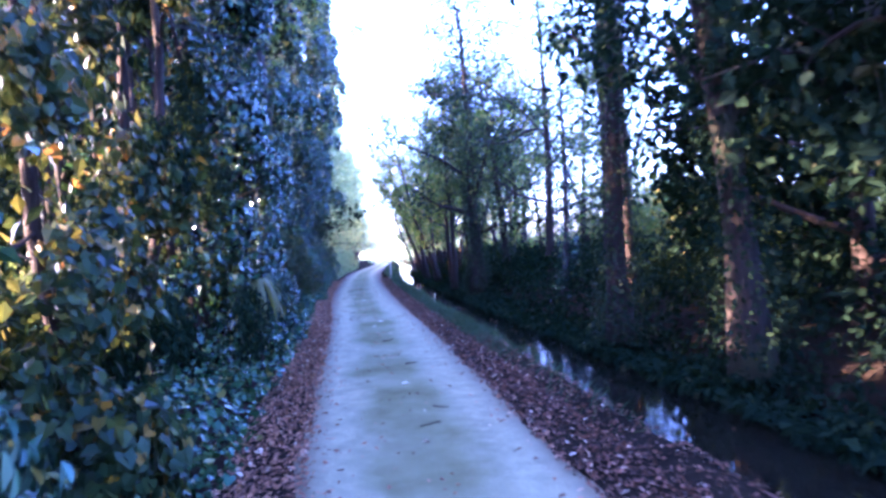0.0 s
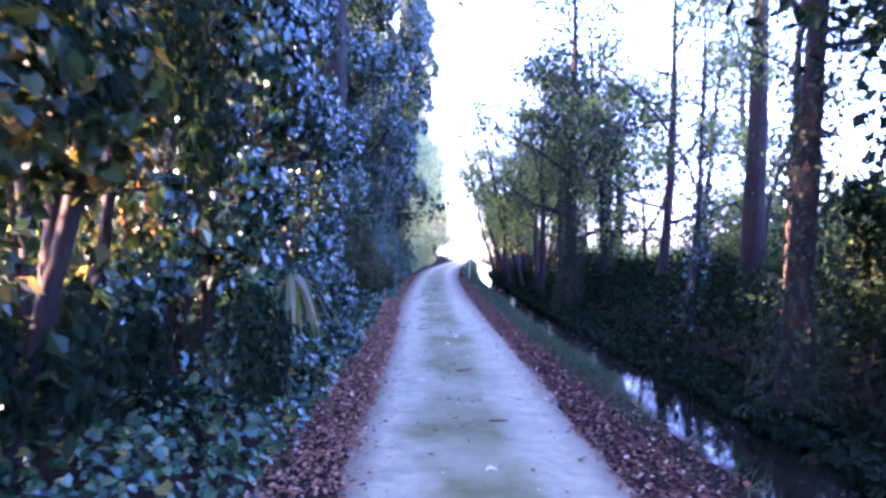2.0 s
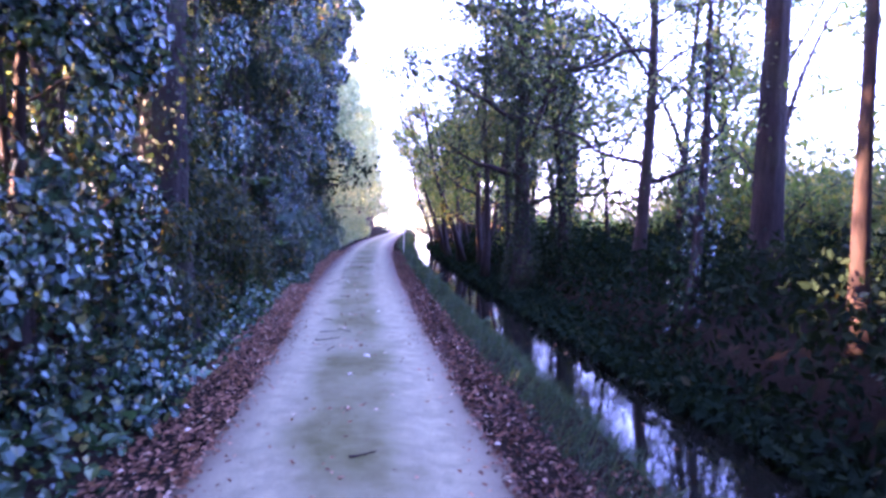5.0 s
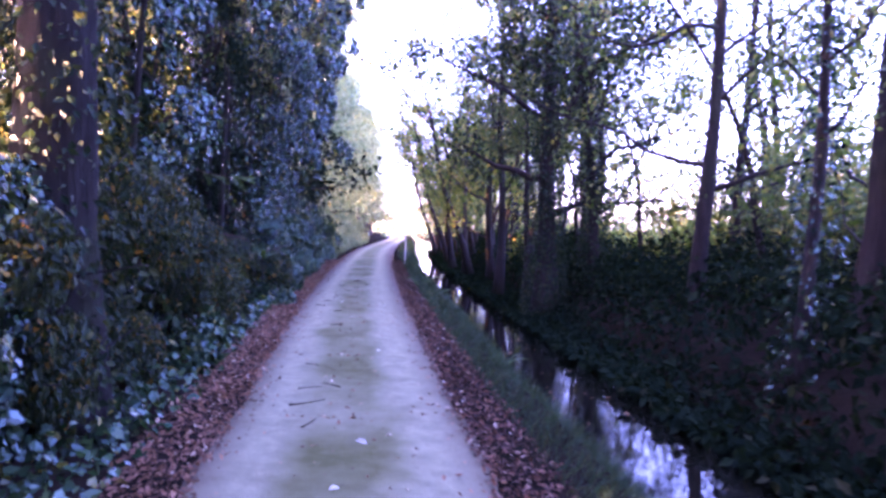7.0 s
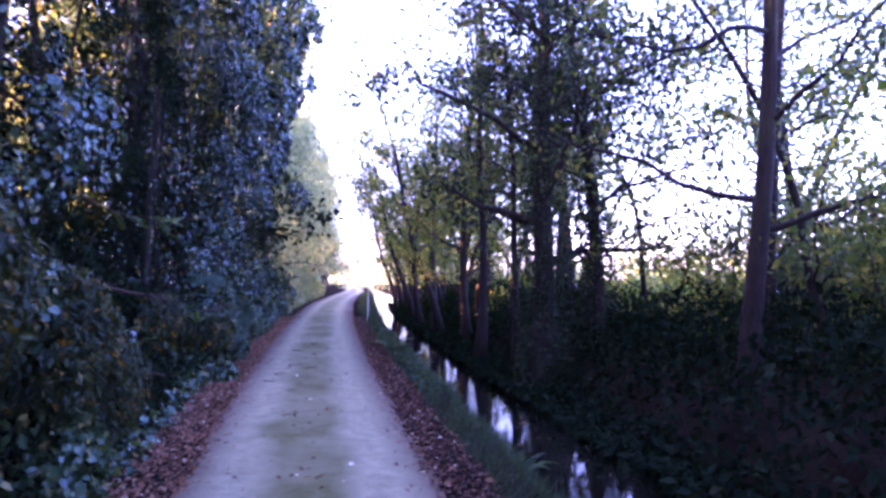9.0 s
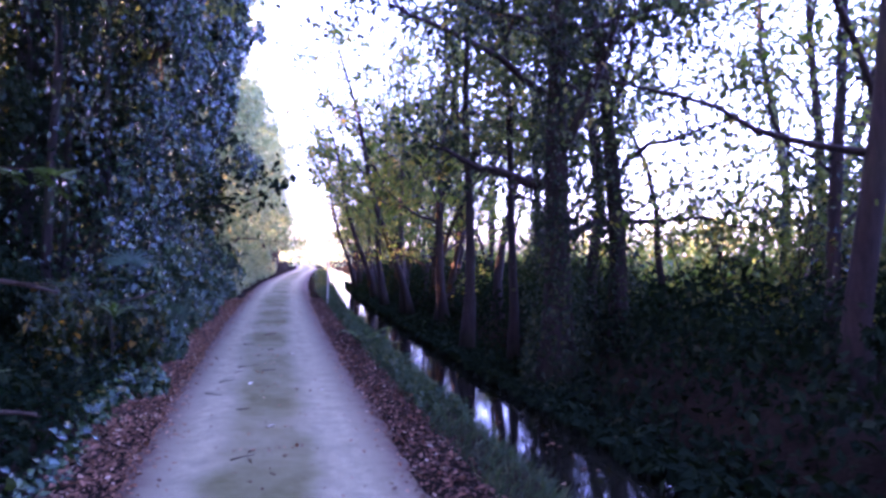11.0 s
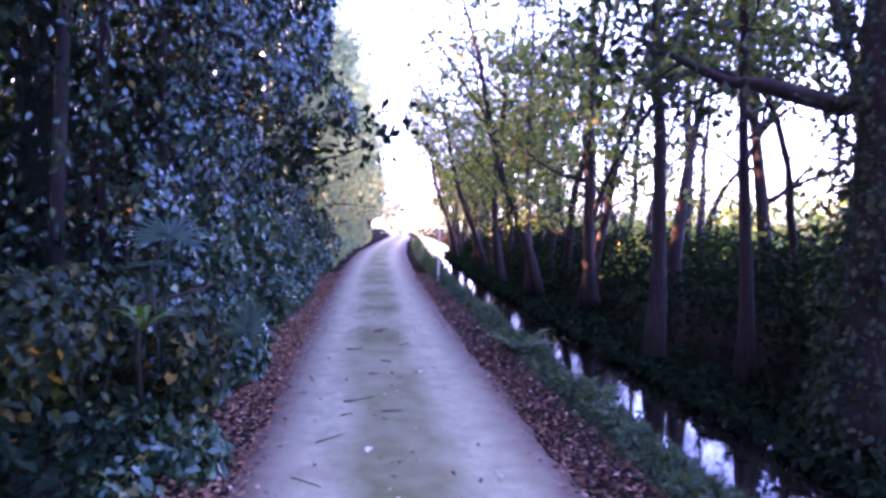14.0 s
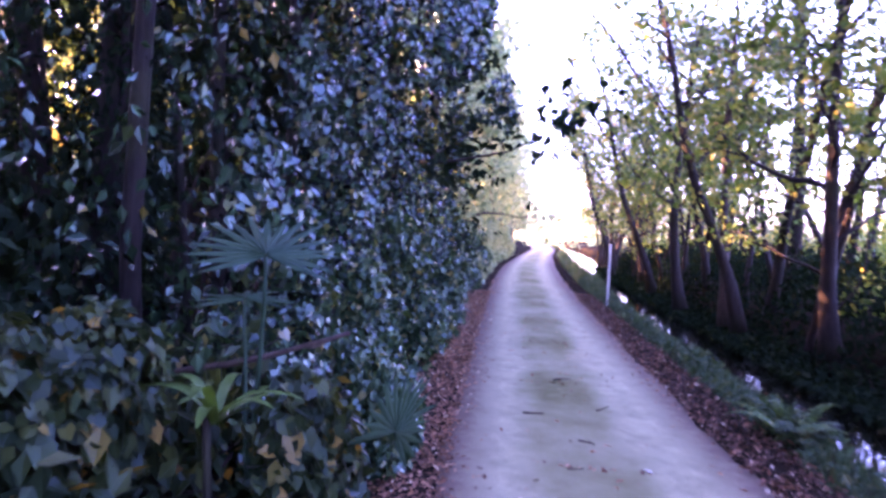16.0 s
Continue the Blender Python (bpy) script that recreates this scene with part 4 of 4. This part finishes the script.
leaves(g, p, 0.42 * rng.uniform(0.5, 1.3, len(p)), KITE, spread=0.8, rng=rng)
c = scatter(16, -6, 14, 8.5, 13.5, -1, rng)
for q in c:
    tube(g, wander((q[0], q[1], q[2] - 0.2), (rng.normal(0, 0.06), rng.normal(0, 0.06), 1), 11, 7, 0.05, rng), np.linspace(0.13, 0.03, 8), 6)
stuff("far_wood", g, OAK, "high leaf canopy added behind the hedge to shade its top", "wood")
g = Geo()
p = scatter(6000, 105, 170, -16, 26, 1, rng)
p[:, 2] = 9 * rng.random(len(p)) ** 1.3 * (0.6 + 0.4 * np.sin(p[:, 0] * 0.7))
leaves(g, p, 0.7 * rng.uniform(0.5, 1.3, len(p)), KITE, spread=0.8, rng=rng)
stuff("far_wood", g, HAZE_LEAF, "trees where the lane leaves the wood, haze put into their pale colour", "wood")

g = Geo()
c = scatter(260, -25, 170, 58, 88, 1, rng)
c[:, 2] = (2 + 9 * rng.random(260)) * (0.75 + 0.25 * np.sin(c[:, 1] * 0.21))
p = c[rng.integers(0, 260, 12000)] + rng.normal(0, 1.3, (12000, 3))
p[:, 2] = np.maximum(p[:, 2], 0.1)
leaves(g, p, 0.85 * rng.uniform(0.5, 1.3, len(p)), KITE, spread=0.8, rng=rng)
stuff("far_wood", g, LIGHT_LEAF, "sunlit yellow-green trees beyond the field", "wood")


# ---- single things: plants, post, fallen wood ----
def fan_palm(m, seed, fronds, label):
    """A young fan palm: stalks, each with a pleated fan of narrow fingers."""
    rng = np.random.default_rng(seed)
    top = thing("fan_palm", m, label, "palm")
    for a, tilt, ln, r in fronds:
        sg, fg = Geo(), Geo()
        way = np.array([math.cos(a) * math.sin(tilt), math.sin(a) * math.sin(tilt), math.cos(tilt)])
        path = wander((0, 0, -0.05), way, ln, 6, 0.05, rng)
        tube(sg, path, np.linspace(0.013, 0.008, 7), 6)
        hub = path[-1]
        stalk = part("stalk", sg, PALM, top, smooth=True)
        d = path[-1] - path[-2]
        d /= np.linalg.norm(d)
        side = np.array([0.88, 0.47, 0.0])
        side -= d * (side @ d)
        side /= np.linalg.norm(side)
        nrm = np.cross(side, d)
        d, nrm = d * 0.6 - nrm * 0.8, nrm * 0.6 + d * 0.8
        for q in np.linspace(-1.95, 1.95, 17):
            f = d * math.cos(q) + side * math.sin(q)
            L = r * rng.uniform(0.85, 1.08) * (1 - 0.12 * abs(q))
            w = side * math.cos(q) - d * math.sin(q)
            bend = rng.uniform(0.02, 0.14)
            pts = []
            for t, wd in ((0.03, 0.006), (0.35, 0.02), (0.65, 0.016), (1.0, 0.002)):
                c = hub + f * L * t - np.array([0, 0, bend * L * t * t]) + nrm * 0.0
                pts += [c - w * wd, c + nrm * 0.012 * (1 - t), c + w * wd]
            b = []
            for k in range(3):
                for c in range(2):
                    b.append((k * 3 + c, k * 3 + c + 1, k * 3 + c + 4, k * 3 + c + 3))
            fg.add(pts, b)
        part("fan", fg, PALM, stalk, "pleated dark green fan of narrow fingers")
    return top


def strap_plant(m, seed, n, length, width, droop, label, mat=STRAP):
    """A rosette of long arching strap leaves."""
    rng = np.random.default_rng(seed)
    top = thing("strap_leaf_plant", m, label, "plant")
    sg = Geo()
    hgt = m.translation.z - float(land(m.translation.x, m.translation.y)) + 0.1
    tube(sg, wander((0, 0, -hgt), (0, 0, 1), hgt + 0.03, 4, 0.02, rng), np.linspace(0.024, 0.017, 5), 8)
    part("stem", sg, BARK_SHADED, top, smooth=True)
    for k in range(n):
        g = Geo()
        a = k * 2.4 + rng.uniform(-0.4, 0.4)
        tilt = rng.uniform(0.25, 0.9)
        L = length * rng.uniform(0.7, 1.15)
        d = np.array([math.cos(a), math.sin(a), 0])
        w = np.array([-math.sin(a), math.cos(a), 0])
        pts, fs = [], []
        steps = 9
        for i in range(steps):
            t = i / (steps - 1)
            out = L * (math.sin(tilt) * t + 0.25 * t * t)
            up = L * (math.cos(tilt) * t - droop * t * t)
            wd = width * (0.45 + 1.1 * t) * (1 - t) ** 0.6 + 0.002
            c = d * out + np.array([0, 0, up])
            pts += [c - w * wd + np.array([0, 0, 0.25 * wd]), c, c + w * wd + np.array([0, 0, 0.25 * wd])]
        for i in range(steps - 1):
            for c in range(2):
                fs.append((i * 3 + c, i * 3 + c + 1, i * 3 + c + 4, i * 3 + c + 3))
        g.add(pts, fs)
        part("leaf", g, mat, top, smooth=True)
    return top


def fallen_branch(p0, p1, r, seed, label, twigs=3, name="fallen_branch"):
    rng = np.random.default_rng(seed)
    p0, p1 = np.array(p0, float), np.array(p1, float)
    top = thing(name, pose(*p0), label, "branch")
    L = np.linalg.norm(p1 - p0)
    path = wander((0, 0, 0), p1 - p0, L, 7, 0.05, rng)
    path += np.linspace(0, 1, 8)[:, None] * ((p1 - p0) - path[-1])[None]
    g = Geo()
    tube(g, path, np.linspace(r, r * 0.5, 8) * (1 + rng.normal(0, 0.08, 8)), 7)
    part("wood", g, TWIG, top, smooth=True)
    for k in range(twigs):
        g = Geo()
        b = path[rng.integers(2, 7)]
        w = (p1 - p0) / L + rng.normal(0, 0.5, 3)
        w[2] = abs(w[2]) * 0.25
        tube(g, wander(b, w, L * rng.uniform(0.15, 0.3), 3, 0.15, rng), np.linspace(r * 0.45, r * 0.15, 4), 5)
        part("twig", g, TWIG, top, smooth=True)
    return top


fan_palm(pose(-5.0, 23.7, 0.62), 71, [(-0.3, 0.08, 1.08, 0.43), (0.2, 1.05, 0.75, 0.36), (2.2, 0.55, 0.95, 0.34)], "young fan palm with dark green pleated fronds among ivy")
strap_plant(pose(-5.05, 23.5, 0.92), 72, 13, 0.55, 0.036, 0.6, "bright green strap-leaved plant growing below the palm")
strap_plant(pose(-2.5, 8.65, 1.25), 73, 30, 0.62, 0.04, 1.7, "yellowing strap-leaved plant with drooping leaves by the lane", STRAP_DRY)
strap_plant(pose(-4.02, 17.45, 0.95), 74, 9, 0.75, 0.045, 0.3, "green strap-leaved plant among the ivy")


SPRAY_LEAVES = []
for size in (0.06, 0.075, 0.09, 0.1):
    g = Geo()
    g.add(OVAL[0] * size, OVAL[1])
    SPRAY_LEAVES.append(g.mesh("leaf", STRAP))


def leafy_spray(p0, p1, seed, label):
    """A thin branch hanging out of the hedge with bright leaves in rows along it and its side twigs."""
    rng = np.random.default_rng(seed)
    p0, p1 = np.array(p0, float), np.array(p1, float)
    top = thing("leafy_branch", pose(*p0), label, "branch")
    L = np.linalg.norm(p1 - p0)
    path = wander((0, 0, 0), p1 - p0, L, 8, 0.06, rng)
    path += np.linspace(0, 1, 9)[:, None] * ((p1 - p0) - path[-1])[None]
    g = Geo()
    tube(g, path, np.linspace(0.014, 0.004, 9), 6)
    part("wood", g, TWIG, top, smooth=True)
    for k in range(9):
        b = path[rng.integers(3, 9)]
        w = (p1 - p0) / L + rng.normal(0, 0.7, 3) * np.array([1, 1, 0.45])
        tw = wander(b, w, rng.uniform(0.22, 0.42), 5, 0.12, rng, -0.06)
        tg = Geo()
        tube(tg, tw, np.linspace(0.005, 0.0015, 6), 4)
        t = np.repeat(np.linspace(0.6, 5, 9), 2)
        pos = np.stack([np.interp(t, np.arange(6), tw[:, c]) for c in range(3)], 1)
        d = tw[-1] - tw[0]
        d /= np.linalg.norm(d)
        out = np.cross(d, (0, 0, 1.0))
        sgn = np.tile([1.0, -1.0], 9)[:, None]
        twig = part("twig", tg, TWIG, top, smooth=True)
        for q in range(18):
            blade = new("leaf", SPRAY_LEAVES[q % 4])
            blade.parent = twig
            way = out * sgn[q] + d * 0.6 + rng.normal(0, 0.12, 3)
            turn = math.degrees(math.atan2(-way[0], way[1]))
            blade.matrix_basis = pose(*pos[q], -14 + rng.uniform(-10, 10), rng.uniform(-14, 14), turn)
    return top


leafy_spray((-6.2, 21.7, 2.95), (-4.45, 21.0, 2.55), 78, "bright green leafy branch reaching out of the dark hedge")
fallen_branch((-5.6, 20.3, 1.72), (-4.45, 20.6, 1.42), 0.03, 75, "bare grey dead branch caught in the shrubs")
fallen_branch((-5.6, 24.0, 1.0), (-4.75, 24.3, 1.22), 0.022, 76, "pale dead stem lying over the ivy", 1)
fallen_branch((-4.9, 19.0, 0.75), (-4.0, 19.3, 0.66), 0.028, 77, "bare dead branch lying on the bank", 2)


def build_post():
    top = thing("marker_post", pose(-3.1, 37.2, float(land(-3.1, 37.2)), 0.0, 1.2, 0), "thin pale wooden marker post on the grass verge", "post")
    bm = bmesh.new()
    bmesh.ops.create_cone(bm, cap_ends=True, segments=14, radius1=0.03, radius2=0.027, depth=1.75)
    bmesh.ops.translate(bm, verts=bm.verts, vec=(0, 0, 0.65))
    bmesh.ops.bevel(bm, geom=[e for e in bm.edges if abs(e.verts[0].co.z - e.verts[1].co.z) < 0.01 and e.verts[0].co.z > 1], offset=0.008, segments=2, affect="EDGES")
    me = bpy.data.meshes.new("shaft")
    bm.to_mesh(me)
    bm.free()
    me.materials.append(POST)
    new("shaft", me).parent = top


build_post()

# fern by the ditch
rng = np.random.default_rng(80)
for k, (x, y, sc) in enumerate(((-1.75, 27.2, 0.7), (-1.4, 29.6, 0.65), (-1.2, 25.6, 0.55), (-0.1, 19.2, 0.5))):
    top = thing("fern", pose(x, y, max(float(land(x, y)), WATER_Z), 0, 0, k * 50), "bright green arching fern on the ditch edge", "fern", "ferns on the ditch edge")
    for q in range(9):
        g = Geo()
        a = q * 0.7 + rng.uniform(-0.2, 0.2)
        d = np.array([math.cos(a), math.sin(a), 0.0])
        L = sc * rng.uniform(0.6, 0.95)
        t = np.linspace(0, 1, 9)
        mid = d[None] * (L * t)[:, None] + np.array([0, 0, 1.0])[None] * (L * (1.15 * t - 0.75 * t * t))[:, None]
        tube(g, mid, np.linspace(0.006, 0.002, 9), 4)
        n = 40
        tt = np.tile(np.linspace(0.15, 1, n // 2), 2)
        pos = np.stack([np.interp(tt, t, mid[:, c]) for c in range(3)], 1)
        w = np.array([-d[1], d[0], 0])
        sgn = np.repeat([1.0, -1.0], n // 2)[:, None]
        leaves(g, pos, sc * 0.17 * (1.15 - tt), OVAL, along=w * sgn + d * 0.35 - np.array([0, 0, 0.15]), face=(0, 0, 1), spread=0.08, rng=rng)
        part("frond", g, STRAP if q % 3 else GRASS, top)

# sticks and bits on the lane
STICKS = ((-2.33, 15.4, -2.04, 15.6), (-2.05, 14.75, -1.98, 14.98), (-1.98, 16.1, -2.2, 16.25), (-3.71, 24.75, -3.44, 24.95), (-3.73, 23.6, -3.56, 23.8), (-3.62, 25.9, -3.5, 25.93),
          (-0.62, 8.8, -0.45, 8.83), (-2.4, 16.0, -2.15, 16.1), (-3.2, 22.0, -3.05, 22.05), (-4.1, 27.3, -3.9, 27.32), (-0.3, 5.6, -0.12, 5.7), (-0.2, 6.3, -0.05, 6.2), (-3.9, 28.8, -3.7, 28.9),
          (-3.66, 24.3, -3.56, 24.36), (-3.3, 24.45, -3.12, 24.5), (-3.55, 26.6, -3.42, 26.52), (-3.75, 22.9, -3.52, 22.75), (-2.6, 17.2, -2.42, 17.1), (-1.15, 11.2, -0.98, 11.3), (-2.9, 20.2, -2.72, 20.32), (-3.4, 27.6, -3.28, 27.75))
for k, (xa, ya, xb, yb) in enumerate(STICKS):
    fallen_branch((xa, ya, 0.032), (xb, yb, 0.034), 0.006 if k % 3 else 0.009, 90 + k, "small dark twig lying on the gravel", 1, "stick")

# pale leaves that lie by themselves on the gravel
PALE_DEAD = leaf_material("bleached_leaf", [(0.0, (0.5, 0.46, 0.36)), (1.0, (0.62, 0.58, 0.48))], 0.7, 0.15)
for k, (x, y) in enumerate(((-1.83, 18.05), (-1.45, 14.38), (-1.51, 13.55), (-2.35, 23.0), (-2.75, 21.2), (-3.3, 23.4), (-3.0, 26.0), (-0.5, 7.5))):
    top = thing("fallen_leaf", pose(x, y, 0.03, 0, 0, 70 * k), "pale bleached leaf lying on the gravel lane", "leaf", "pale leaves on the lane")
    g = Geo()
    leaves(g, np.zeros((1, 3)), 0.085 + 0.02 * (k % 2), CURLED, along=(0, 1, 0), face=(0, 0, 1), spread=0.08, rng=np.random.default_rng(k))
    part("blade", g, PALE_DEAD, top)
    g = Geo()
    tube(g, [(0, -0.035, 0.004), (0, -0.015, 0.006), (0, 0.01, 0.004)], (0.0016, 0.0014, 0.001), 5)
    part("stalk", g, TWIG, top)

# single fallen leaves beside the lane, each one a piece of the ground
soil = bpy.data.objects["ground"]
rng = np.random.default_rng(95)
leaf_meshes = []
for k in range(14):
    g = Geo()
    leaves(g, np.zeros((1, 3)), 0.07 * rng.uniform(0.7, 1.3), CURLED, along=(0, 1, 0), face=(0, 0, 1), spread=0.2, rng=rng)
    g.add(np.array([(-0.002, -0.02, 0.004), (0.002, -0.02, 0.004), (0.0015, 0.004, 0.004), (-0.0015, 0.004, 0.004)]), [(0, 1, 2, 3)])
    me = g.mesh("leaf", DEAD)
    leaf_meshes.append(me)
for k in range(300):
    side = -1 if k % 5 < 4 else 1
    yy = rng.uniform(13, 28)
    o = rng.uniform(-0.05, 0.5)
    xx = float(lane_l(yy)) - o if side < 0 else float(lane_r(yy)) + o
    ob = new("leaf", leaf_meshes[k % 14])
    ob.parent = soil
    ob.matrix_basis = pose(xx, yy, max(float(land(xx, yy)), 0.0) + 0.05, rng.uniform(-20, 20), rng.uniform(-20, 20), rng.uniform(0, 360))
